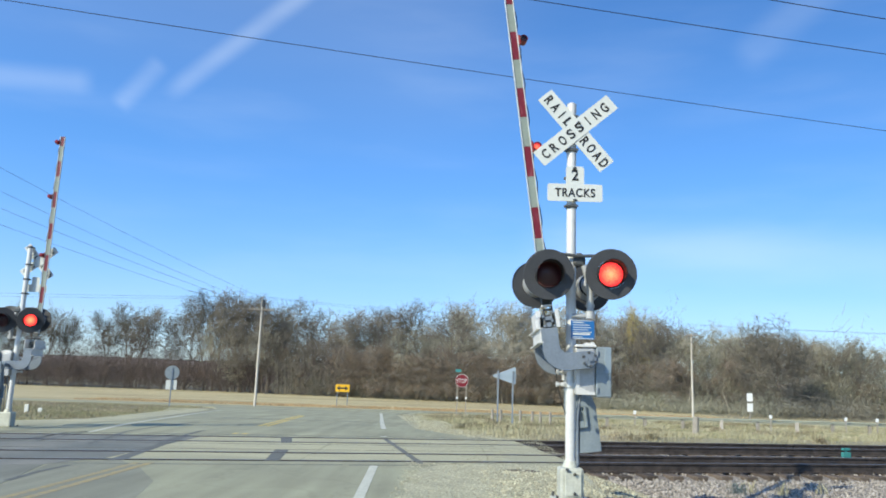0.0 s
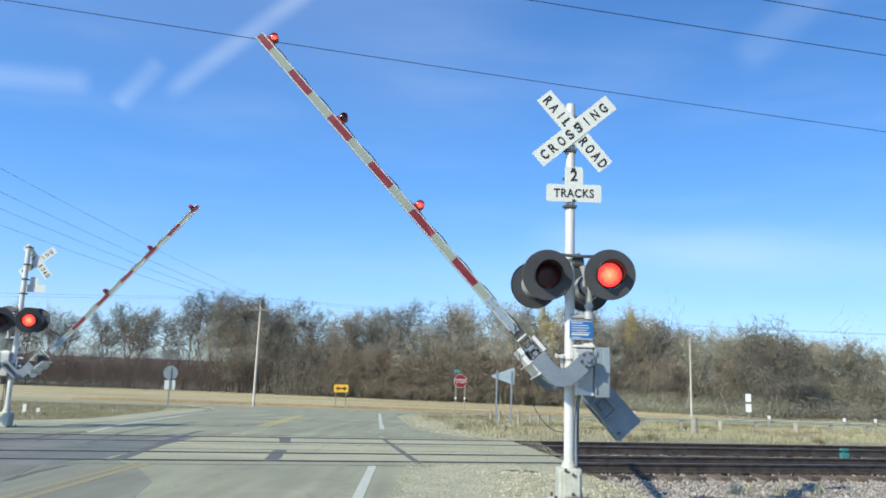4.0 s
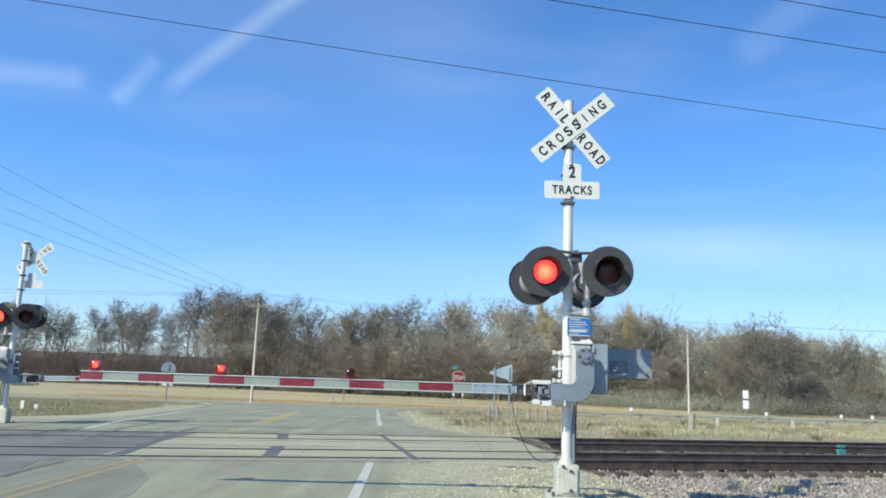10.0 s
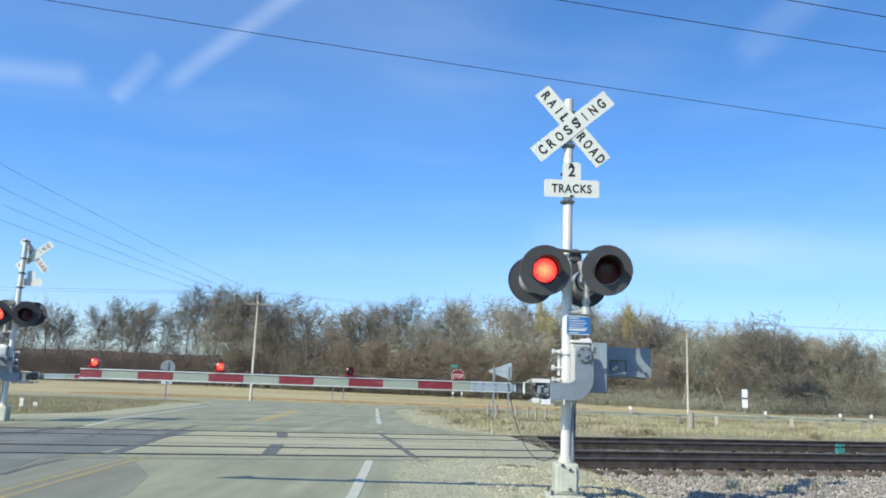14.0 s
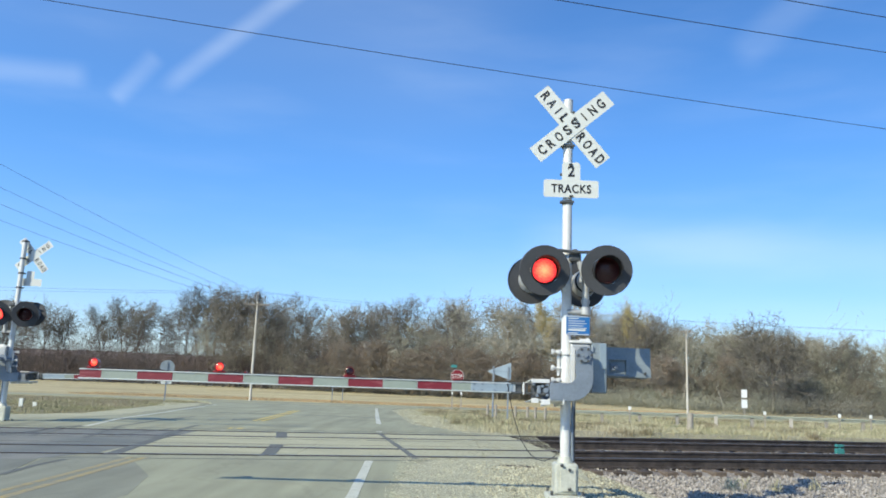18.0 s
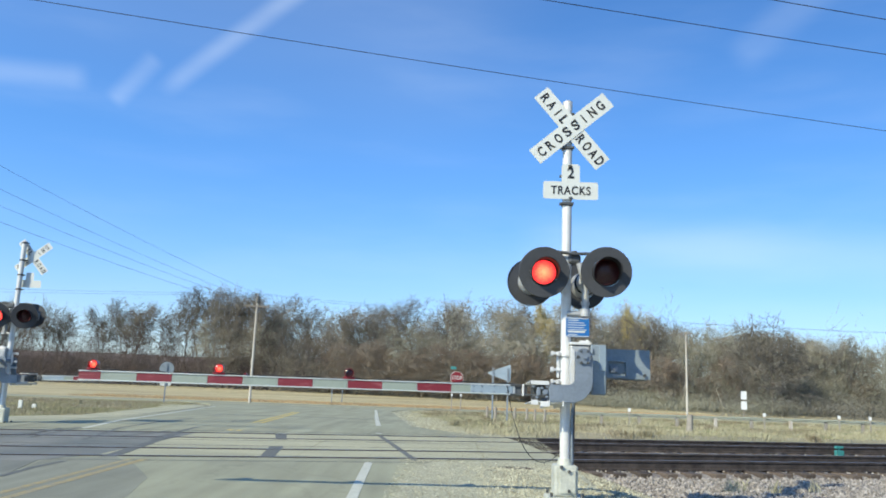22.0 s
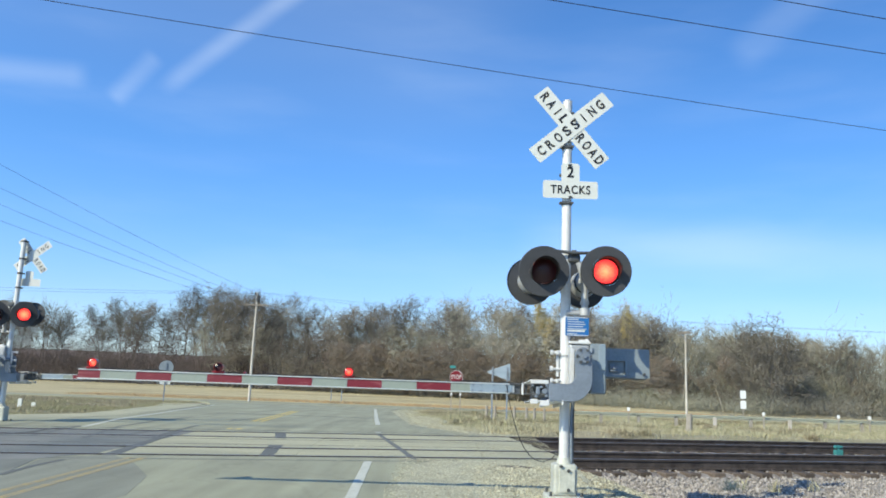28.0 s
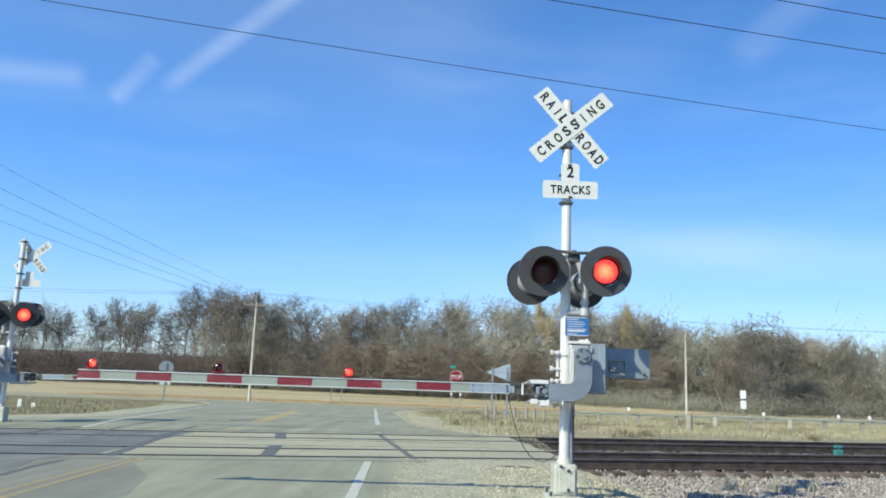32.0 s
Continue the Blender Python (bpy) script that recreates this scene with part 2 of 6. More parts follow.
M_GREYBOX = surf("grey_enamel", (0.245, 0.29, 0.315), 0.5, 0.15, var=0.1, scale=5, fine=35, bump=0.08, second=(0.185, 0.225, 0.25))
M_BASE = surf("painted_cast_base", (0.50, 0.51, 0.44), 0.6, 0.1, var=0.12, scale=6, fine=40, bump=0.12, second=(0.36, 0.36, 0.30), blot=0.58)
M_DARKIRON = surf("dark_cast_iron", (0.10, 0.105, 0.105), 0.55, 0.4, var=0.2, scale=8, fine=50, bump=0.15)
M_SIGNWHITE = surf("white_sign_sheeting", (0.60, 0.62, 0.585), 0.35, var=0.03, scale=3, fine=60, bump=0.02, second=(0.56, 0.58, 0.545))
M_SIGNBACK = surf("bare_aluminium_sign", (0.26, 0.325, 0.375), 0.5, 0.2, var=0.06, scale=3, fine=40, bump=0.04)
M_BLACK = surf("black_lettering", (0.018, 0.018, 0.02), 0.5, var=0.1, bump=0)
M_HOOD = surf("black_matt_hood", (0.014, 0.014, 0.017), 0.7, var=0.15, scale=6, fine=40, bump=0.05)
M_DISC = surf("faded_black_disc", (0.035, 0.037, 0.041), 0.5, var=0.12, scale=5, fine=40, bump=0.05, second=(0.045, 0.047, 0.052))
M_HOUSING = surf("lamp_housing", (0.45, 0.46, 0.46), 0.5, 0.3, var=0.12, scale=7, fine=40, bump=0.08)
M_BLUE = surf("blue_sign_sheeting", (0.012, 0.125, 0.37), 0.4, var=0.05, scale=4, fine=50, bump=0.02)
M_ARMRED = surf("red_reflective_stripe", (0.150, 0.008, 0.016), 0.45, var=0.14, scale=11, fine=60, bump=0.05, second=(0.48, 0.19, 0.20), blot=0.75, stretch=(0.5, 1, 2.6))
M_ARMWHITE = surf("white_reflective_stripe", (0.245, 0.285, 0.245), 0.45, var=0.08, scale=5, fine=60, bump=0.05, second=(0.205, 0.24, 0.205))
M_ARMFRAME = surf("aluminium_channel", (0.50, 0.53, 0.52), 0.45, 0.3, var=0.06, scale=6, fine=40, bump=0.04)
M_REDLENS = surf("red_lens_housing", (0.22, 0.008, 0.012), 0.3, var=0.08, scale=9, fine=50, bump=0.04)
M_LIT = lit_lens("lit_red_lamp")
M_LIT_SMALL = lit_lens("lit_gate_lamp", 0.30, 1.5)
M_HILL = surf("far_ploughed_hill", (0.23, 0.165, 0.13), 0.95, var=0.15, scale=0.02, fine=0.2, bump=0, second=(0.19, 0.16, 0.13))
M_WHITE = surf("bright_white_paint", (0.78, 0.79, 0.77), 0.4, var=0.04, bump=0.02)
M_GLASS = lens_glass("red_lens_glass", (0.92, 0.56, 0.56))
M_CABLE = surf("black_cable", (0.02, 0.02, 0.022), 0.5, var=0.1, bump=0)
M_POLE = surf("weathered_pole", (0.58, 0.545, 0.475), 0.85, var=0.2, scale=2, fine=18, bump=0.3, second=(0.42, 0.37, 0.31), stretch=(4, 4, 0.5))
M_ARMWOOD = surf("crossarm_timber", (0.28, 0.245, 0.20), 0.85, var=0.2, scale=3, fine=25, bump=0.2)
M_STOP = surf("stop_sign_red", (0.20, 0.010, 0.018), 0.4, var=0.05, bump=0.02)
M_SIGNYELLOW = surf("yellow_sign_sheeting", (0.72, 0.42, 0.015), 0.4, var=0.05, bump=0.02)
M_GREEN = surf("green_sign_sheeting", (0.05, 0.25, 0.24), 0.4, var=0.05, bump=0.02)
M_GUARD = surf("weathered_guardrail", (0.41, 0.43, 0.34), 0.6, 0.0, var=0.12, scale=2, fine=20, bump=0.1)
M_POST = surf("grey_timber_post", (0.34, 0.31, 0.26), 0.9, var=0.2, scale=5, fine=30, bump=0.3)
M_BARK = surf("grey_bark", (0.235, 0.205, 0.16), 0.9, var=0.3, scale=1.2, fine=9, bump=0.5, second=(0.16, 0.14, 0.11), each=0.25, stretch=(1, 1, 0.3))
M_PALEBARK = surf("pale_bark", (0.275, 0.245, 0.19), 0.9, var=0.3, scale=1.2, fine=9, bump=0.5, second=(0.20, 0.17, 0.13), each=0.2, stretch=(1, 1, 0.3))
M_DARKBARK = surf("dark_bark", (0.15, 0.13, 0.105), 0.9, var=0.3, scale=1.2, fine=9, bump=0.5, second=(0.10, 0.088, 0.072), stretch=(1, 1, 0.3))
M_TEAL = surf("turquoise_paint", (0.045, 0.24, 0.225), 0.6, var=0.15, scale=12, fine=60, bump=0.1)
M_SNAG = surf("dead_pale_wood", (0.34, 0.305, 0.235), 0.9, var=0.2, scale=1.0, fine=9, bump=0.3, second=(0.40, 0.35, 0.28), stretch=(1, 1, 0.3))
M_TWIG = surf("grey_twigs", (0.205, 0.187, 0.155), 0.9, var=0.25, scale=0.8, fine=6, bump=0, second=(0.155, 0.143, 0.122), each=0.25)
M_TWIG_PALE = surf("pale_twigs", (0.38, 0.36, 0.285), 0.9, var=0.25, scale=0.8, fine=6, bump=0, second=(0.29, 0.275, 0.22), each=0.25)
M_TWIG_DARK = surf("dark_twigs", (0.17, 0.155, 0.125), 0.9, var=0.25, scale=0.8, fine=6, bump=0, second=(0.12, 0.11, 0.09))
M_LEAF_RUSSET = surf("russet_leaves", (0.24, 0.18, 0.13), 0.8, var=0.3, scale=0.5, fine=4, bump=0, second=(0.20, 0.155, 0.11), each=0.3, island=True)
M_LEAF_BROWN = surf("brown_leaves", (0.24, 0.215, 0.165), 0.8, var=0.3, scale=0.5, fine=4, bump=0, second=(0.21, 0.18, 0.125), each=0.25, island=True)
M_LEAF_OLIVE = surf("olive_leaves", (0.29, 0.275, 0.19), 0.8, var=0.3, scale=0.5, fine=4, bump=0, second=(0.225, 0.205, 0.14), each=0.25, island=True)
M_LEAF_GOLD = surf("golden_leaves", (0.43, 0.345, 0.14), 0.8, var=0.3, scale=0.5, fine=4, bump=0, second=(0.36, 0.30, 0.11), each=0.35, island=True)
M_BRUSH = surf("russet_brush", (0.092, 0.068, 0.056), 0.9, var=0.3, scale=0.3, fine=3, bump=0, second=(0.040, 0.034, 0.033), each=0.5, island=True)
M_BRUSH_GREY = surf("grey_brush", (0.185, 0.172, 0.135), 0.9, var=0.3, scale=0.12, fine=3, bump=0, second=(0.14, 0.135, 0.105), each=0.15, island=True)
M_BRUSH_OLIVE = surf("olive_grey_brush", (0.27, 0.262, 0.195), 0.9, var=0.3, scale=0.12, fine=3, bump=0, second=(0.185, 0.185, 0.135), each=0.15, island=True)
M_BRUSH_DARK = surf("dark_thicket", (0.145, 0.145, 0.115), 0.9, var=0.3, scale=0.3, fine=3, bump=0, second=(0.075, 0.078, 0.06), each=0.15, island=True)
M_BRUSH_GREEN = surf("green_shrub_leaves", (0.20, 0.205, 0.115), 0.8, var=0.3, scale=0.3, fine=3, bump=0, second=(0.12, 0.13, 0.07), each=0.15, island=True)
M_GRASS_ORANGE = surf("orange_dead_grass", (0.42, 0.29, 0.15), 0.9, var=0.25, scale=0.2, fine=5, bump=0, second=(0.36, 0.27, 0.15), each=0.3, island=True)
M_GRASS_DRY = surf("dry_grass", (0.43, 0.385, 0.26), 0.9, var=0.25, scale=0.25, fine=8, bump=0, second=(0.33, 0.315, 0.19), each=0.3, island=True)
M_GRASS_BROWN = surf("brown_turf", (0.245, 0.20, 0.13), 0.9, var=0.2, scale=0.3, fine=8, bump=0, second=(0.205, 0.19, 0.11), each=0.18, island=True)
M_GRASS_FIELD = surf("straw", (0.57, 0.49, 0.27), 0.9, var=0.25, scale=0.2, fine=5, bump=0, second=(0.36, 0.285, 0.15), each=0.5, island=True)
M_GRASS_GREEN = surf("green_grass", (0.24, 0.255, 0.13), 0.9, var=0.25, scale=0.5, fine=8, bump=0, second=(0.32, 0.29, 0.17), each=0.3, island=True)

# ---- mesh helpers ----
def link_mesh(name, bm, material, parent=None, smooth=False):
    me = bpy.data.meshes.new(name)
    bm.to_mesh(me)
    bm.free()
    for m in material if isinstance(material, (list, tuple)) else (material,):
        me.materials.append(m)
    if smooth:
        for p in me.polygons:
            p.use_smooth = True
    ob = new(name, me)
    ob.parent = parent
    return ob


def part(name, bm, material, parent, label="", at=None, smooth=False):
    ob = link_mesh(name, bm, material, parent, smooth)
    if at is not None:
        ob.matrix_basis = at
    if label:
        tagged(ob, label)
    return ob


def empty(name, m, label, category, group="", kind=""):
    ob = new(name)
    ob.empty_display_size = 0.2
    ob.matrix_basis = m
    return tagged(ob, label, category, group, kind)


def box(bm, c, s, m=None, bevel=0.0):
    r = bmesh.ops.create_cube(bm, size=1.0)
    vs = r["verts"]
    bmesh.ops.scale(bm, vec=s, verts=vs)
    if bevel:
        es = list({e for v in vs for e in v.link_edges})
        r = bmesh.ops.bevel(bm, geom=es, offset=bevel, segments=2, affect="EDGES", profile=0.5)
        vs = list({v for f in r["faces"] for v in f.verts} | {v for v in vs if v.is_valid})
    mm = Matrix.Translation(c) @ (m or Matrix())
    bmesh.ops.transform(bm, matrix=mm, verts=vs)
    return bm


def cyl(bm, p, q, r0, r1=None, seg=20, caps=True):
    p, q = Vector(p), Vector(q)
    r1 = r0 if r1 is None else r1
    d = q - p
    turn = d.to_track_quat("Z", "Y").to_matrix().to_4x4()
    bmesh.ops.create_cone(bm, cap_ends=caps, segments=seg, radius1=r0, radius2=r1, depth=d.length,
                          matrix=Matrix.Translation((p + q) / 2) @ turn)
    return bm


def lathe(bm, profile, seg=32, m=None):
    """A body of revolution about -Y, from (distance forward, radius) pairs."""
    rings = []
    for y, r in profile:
        if r < 1e-5:
            rings.append([bm.verts.new((0, -y, 0))])
        else:
            rings.append([bm.verts.new((r * math.cos(2 * math.pi * i / seg), -y, r * math.sin(2 * math.pi * i / seg))) for i in range(seg)])
    made = [v for ring in rings for v in ring]
    for a, b in zip(rings, rings[1:]):
        for i in range(seg):
            j = (i + 1) % seg
            fs = [a[i % len(a)], a[j % len(a)], b[j % len(b)], b[i % len(b)]]
            fs = list(dict.fromkeys(fs))
            if len(fs) > 2:
                bm.faces.new(fs)
    if m is not None:
        bmesh.ops.transform(bm, matrix=m, verts=made)
    bmesh.ops.recalc_face_normals(bm, faces=bm.faces[:])
    return bm


def prism(bm, outline, y0, y1):
    """A plate whose outline (x, z) is given, between two depths y."""
    a = [bm.verts.new((x, y0, z)) for x, z in outline]
    b = [bm.verts.new((x, y1, z)) for x, z in outline]
    n = len(outline)
    bm.faces.new(a), bm.faces.new(b[::-1])
    for i in range(n):
        bm.faces.new((a[i], b[i], b[(i + 1) % n], a[(i + 1) % n]))
    bmesh.ops.recalc_face_normals(bm, faces=bm.faces[:])
    return bm


def slab(bm, outline, z0, z1):
    """A flat sheet whose outline (x, y) or (x, y, top) is given."""
    a = [bm.verts.new((p[0], p[1], (p[2] if len(p) > 2 else 0) + z1)) for p in outline]
    b = [bm.verts.new((p[0], p[1], (p[2] if len(p) > 2 else 0) + z0)) for p in outline]
    n = len(outline)
    bm.faces.new(a), bm.faces.new(b[::-1])
    for i in range(n):
        bm.faces.new((a[i], b[i], b[(i + 1) % n], a[(i + 1) % n]))
    bmesh.ops.recalc_face_normals(bm, faces=bm.faces[:])
    return bm


def rounded(w, h, r, seg=4, cx=0.0, cz=0.0):
    """The outline of a plate with rounded corners."""
    pts = []
    for sx, sz, a0 in ((1, 1, 0), (-1, 1, 90), (-1, -1, 180), (1, -1, 270)):
        for i in range(seg + 1):
            a = radians(a0 + 90 * i / seg)
            pts.append((cx + sx * (w / 2 - r) + r * math.cos(a), cz + sz * (h / 2 - r) + r * math.sin(a)))
    return pts


def tube(bm, pts, r, seg=6):
    pts = [Vector(p) for p in pts]
    rings = []
    for i, p in enumerate(pts):
        d = (pts[min(i + 1, len(pts) - 1)] - pts[max(i - 1, 0)]).normalized()
        q = d.to_track_quat("Z", "Y")
        rings.append([bm.verts.new(p + q @ Vector((r * math.cos(2 * math.pi * k / seg), r * math.sin(2 * math.pi * k / seg), 0))) for k in range(seg)])
    for a, b in zip(rings, rings[1:]):
        for k in range(seg):
            bm.faces.new((a[k], a[(k + 1) % seg], b[(k + 1) % seg], b[k]))
    bm.faces.new(rings[0][::-1]), bm.faces.new(rings[-1])
    return bm


def words(name, text, height, m, material, parent, width=None, bold=0.0):
    """Raised lettering that faces -Y, centred at the pose m."""
    cu = bpy.data.curves.new(name, "FONT")
    cu.body, cu.size, cu.align_x, cu.align_y, cu.extrude, cu.offset = text, height / 0.7, "CENTER", "CENTER", 0.0012, bold
    cu.space_character = 1.12
    tmp = new(name + "_curve", cu)
    me = bpy.data.meshes.new_from_object(tmp.evaluated_get(bpy.context.evaluated_depsgraph_get()))
    bpy.data.objects.remove(tmp)
    xs = [v.co.x for v in me.vertices]
    zs = [v.co.y for v in me.vertices]
    sx = width / (max(xs) - min(xs)) if width else 1.0
    cx, cy = (max(xs) + min(xs)) / 2, (max(zs) + min(zs)) / 2
    for v in me.vertices:
        v.co = Vector(((v.co.x - cx) * sx, -v.co.z, v.co.y - cy))
    me.materials.clear()
    me.materials.append(material)
    ob = new(name, me)
    ob.parent, ob.matrix_basis = parent, m
    return ob


def raw_mesh(name, verts, faces, material, parent=None):
    me = bpy.data.meshes.new(name)
    me.from_pydata(verts, [], faces)
    me.materials.append(material)
    me.update()
    ob = new(name, me)
    ob.parent = parent
    return ob


# the two tracks cross the road at a slant; s is the distance across them
TRACK = radians(14.0)
EU, ES = Vector((math.cos(TRACK), math.sin(TRACK), 0)), Vector((-math.sin(TRACK), math.cos(TRACK), 0))


def on_s(x, s):
    """The y at which the line s across the tracks passes x."""
    return (s + math.sin(TRACK) * x) / math.cos(TRACK)


def drop(y):
    """The fall of the land beyond the crossing."""
    if y < 22:
        return 0.0
    return -0.02 * (min(y, 66.0) - 22.0) - 0.004 * max(0.0, min(y, 140.0) - 66.0)

# ---- land, road and tracks ----
RAILS = (13.97, 15.405, 17.90, 19.335)


def land_height(x, y):
    s = y * math.cos(TRACK) - x * math.sin(TRACK)
    z = drop(y) - 0.07
    bed = min(1.0, max(0.0, (s - 5.0) / 2.5)) * min(1.0, max(0.0, (24.5 - s) / 2.5))
    off = min(1.0, max(0.0, (x - 2.0) / 1.5)) + min(1.0, max(0.0, (-10.5 - x) / 3.0))
    z -= 0.62 * bed * off
    if 24 < s < 40 and x > 3:
        z -= 0.12 * math.sin(math.pi * (s - 24) / 16) * min(1, (x - 3) / 3)
    return z


def build_ground():
    xs = sorted(set([-4000, -1500, -600, -300, -180, -120] + list(range(-90, -30, 6)) + [v * 1.5 for v in range(-20, 28)] + list(range(42, 120, 6)) + [150, 200, 300, 600, 1500, 4000]))
    ys = sorted(set([-4000, -1000, -300, -100, -40, -20, -10] + [v * 0.8 for v in range(-6, 60)] + list(range(48, 150, 4)) + [160, 200, 300, 600, 1500, 4500]))
    verts = [(x, y, land_height(x, y)) for y in ys for x in xs]
    n = len(xs)
    faces = [(j * n + i, j * n + i + 1, (j + 1) * n + i + 1, (j + 1) * n + i) for j in range(len(ys) - 1) for i in range(n - 1)]
    g = raw_mesh("ground", verts, faces, M_SOIL)
    tagged(g, "rough verge of dry and green grass over brown soil", "ground", kind="structure")


def road_edge(y):
    """Left and right edge of the paving at y."""
    k = max(0.0, y - 22.0)
    return -8.5 - 0.155 * max(0.0, y - 18.0), -0.5 - 0.088 * k


def build_road():
    # the approach before the rails
    bm = bmesh.new()
    s0 = RAILS[0] - 0.11
    slab(bm, [(-8.6, -40), (-0.1, -40), (-0.1, 10.2), (-0.1, 13.2), (2.5, on_s(2.5, s0)), (-16.0, on_s(-16.0, s0)), (-9.6, 8.0)], -0.12, 0.0)
    road = link_mesh("road", bm, M_ROAD)
    tagged(road, "worn grey two-lane asphalt road running over the rails", "road", kind="structure")
    # the deck between and beside the rails, with open flangeways
    spans = [(RAILS[0] + 0.105, RAILS[1] - 0.105, "deck_panel"), (RAILS[1] + 0.06, RAILS[2] - 0.06, "deck_panel"),
             (RAILS[2] + 0.105, RAILS[3] - 0.105, "deck_panel")]
    cuts = [-16.0, -12.6, -9.2, -5.45, -2.4, 0.9, 2.35]
    for a, b, name in spans:
        for x0, x1 in zip(cuts, cuts[1:]):
            bm = bmesh.new()
            g = 0.006
            xa, xb = (2.45 - 0.12 * (k - 14.0) if x1 > 2 else x1 - g for k in (a, b))
            slab(bm, [(x0 + g, on_s(x0, a)), (xa, on_s(xa, a)), (xb, on_s(xb, b)), (x0 + g, on_s(x0, b))], -0.14, 0.0)
            part(name, bm, M_DECK_DARK if x1 < -5 else M_DECK, road)
    # beyond the rails, down to the junction
    bm = bmesh.new()
    sb = RAILS[3] + 0.06
    rows = []
    for y in [None, 22.0, 25.0, 29.0, 34.0, 40.0, 46.0, 51.0, 54.5]:
        if y is None:
            l, r = -14.5, 1.75
            rows.append(((l, on_s(l, sb), 0.0), (-8.0, on_s(-8.0, sb), 0.0), (-2.0, on_s(-2.0, sb), 0.0), (r, on_s(r, sb), 0.0)))
        else:
            l, r = road_edge(y)
            if y < 23:
                l, r = l - 0.9, r + 0.9
            if y > 47:
                l, r = l - 0.06 * (y - 47) ** 1.9, r + 0.07 * (y - 47) ** 1.9
            z = drop(y)
            rows.append(tuple((l + (r - l) * k, y, z) for k in (0, 0.33, 0.66, 1)))
    vs = [[bm.verts.new(p) for p in row] for row in rows]
    for a, b in zip(vs, vs[1:]):
        for k in range(3):
            bm.faces.new((a[k], a[k + 1], b[k + 1], b[k]))
    ex = bmesh.ops.extrude_face_region(bm, geom=bm.faces[:])
    bmesh.ops.translate(bm, vec=(0, 0, -0.12), verts=[v for v in ex["geom"] if isinstance(v, bmesh.types.BMVert)])
    bmesh.ops.recalc_face_normals(bm, faces=bm.faces[:])
    far = link_mesh("road_far", bm, M_ROAD)
    tagged(far, "grey asphalt road falling to the junction", "road", kind="structure")
    # the road that it meets
    bm = bmesh.new()
    slab(bm, [(-260, 57.5, drop(57.5)), (-20, 54.4, drop(54.4)), (20, 55.5, drop(55.5)), (260, 61, drop(61)), (260, 69, drop(69)), (20, 62.6, drop(62.6)), (-20, 61.5, drop(61.5)), (-260, 65, drop(65))], -0.12, 0.012)
    tagged(link_mesh("road_cross", bm, M_ROAD), "grey asphalt highway crossing at the junction", "road", kind="structure")
    # shoulders of pale gravel
    bm = bmesh.new()
    rng = random.Random(77)
    sh = [(-0.42, -40), (2.3, -40), (2.3, 7.5), (2.15, 10.2), (2.4, on_s(2.4, RAILS[0] - 0.62)), (2.45, on_s(2.5, RAILS[0] - 0.45)), (1.5, on_s(1.5, RAILS[0] - 0.38))]
    sh += [(0.9 - k * 0.12, on_s(0.9, RAILS[0] - 0.4) - k * 0.06 + rng.uniform(-0.06, 0.06)) for k in range(9)]
    sh += [(-0.42 + rng.uniform(-0.1, 0.12) + 0.1 * math.sin(k * 0.9), 12.9 - k * 0.16) for k in range(50)]
    slab(bm, sh, -0.3, 0.0045)
    shoulder = tagged(link_mesh("shoulder", bm, M_SHOULDER), "pale crushed gravel shoulder beside the road", "gravel shoulder", kind="structure")
    bm = bmesh.new()
    bank = [[bm.verts.new((x + 0.05 * math.sin(y), y, z)) for x, z in ((2.1, -0.004), (2.5, -0.05), (3.2, -0.28), (4.2, -0.62), (5.0, -0.72))] for y in (-40, -20, -6, 0, 4, 7, 9, 10.5, 12, 13.2)]
    for a, b in zip(bank, bank[1:]):
        for i in range(4):
            bm.faces.new((a[i], a[i + 1], b[i + 1], b[i]))
    tagged(link_mesh("gravel_bank", bm, M_BALLAST), "gravel bank falling from the shoulder to the track bed", "gravel bank", kind="structure")
    bm = bmesh.new()
    re = [(1.75, on_s(1.75, sb), 0), (2.4, on_s(2.4, sb + 0.4), -0.01), (1.7, 22.4, -0.01), (1.0, 25.5, drop(25.5)), (0.55, 30, drop(30)), (0.1, 36, drop(36)), (-0.55, 43, drop(43)), (-0.6, 49, drop(49)), (0.8, 54.2, drop(54.2)), (-3.0, 52, drop(52)), (-2.6, 44, drop(44)), (-1.9, 36, drop(36)), (-1.3, 30, drop(30)), (-0.9, 25.5, drop(25.5)), (-0.6, 22, 0)]
    slab(bm, re, -0.25, -0.025)
    tagged(link_mesh("shoulder_far", bm, M_SHOULDER), "pale gravel shoulder beyond the tracks", "gravel shoulder", kind="structure")
    bm = bmesh.new()
    le = [(-14.5, on_s(-14.5, sb), 0), (-9.6, 22, 0), (-9.5, 25.5, drop(25.5)), (-10.2, 30, drop(30)), (-11.6, 38, drop(38)), (-13.2, 46, drop(46)), (-15.6, 46, drop(46)), (-13.2, 38, drop(38)), (-11.9, 30, drop(30)), (-11.2, 25.5, drop(25.5)), (-12.3, 22, 0), (-17, on_s(-17, sb), 0)]
    slab(bm, le, -0.25, -0.02)
    tagged(link_mesh("shoulder_left", bm, M_DECK), "pale gravel shoulder with wheel marks", "gravel shoulder", kind="structure")
    bm = bmesh.new()
    slab(bm, [(-16.0, on_s(-16.0, 12.6)), (-8.4, on_s(-8.4, 12.75)), (-5.9, on_s(-5.9, 13.1)), (-5.6, on_s(-5.6, RAILS[0] - 0.13)), (-16.0, on_s(-16.0, RAILS[0] - 0.13))], -0.05, 0.004)
    tagged(link_mesh("patch_apron", bm, M_DECK_DARK), "dark asphalt apron before the first rail", "road repair", kind="structure")
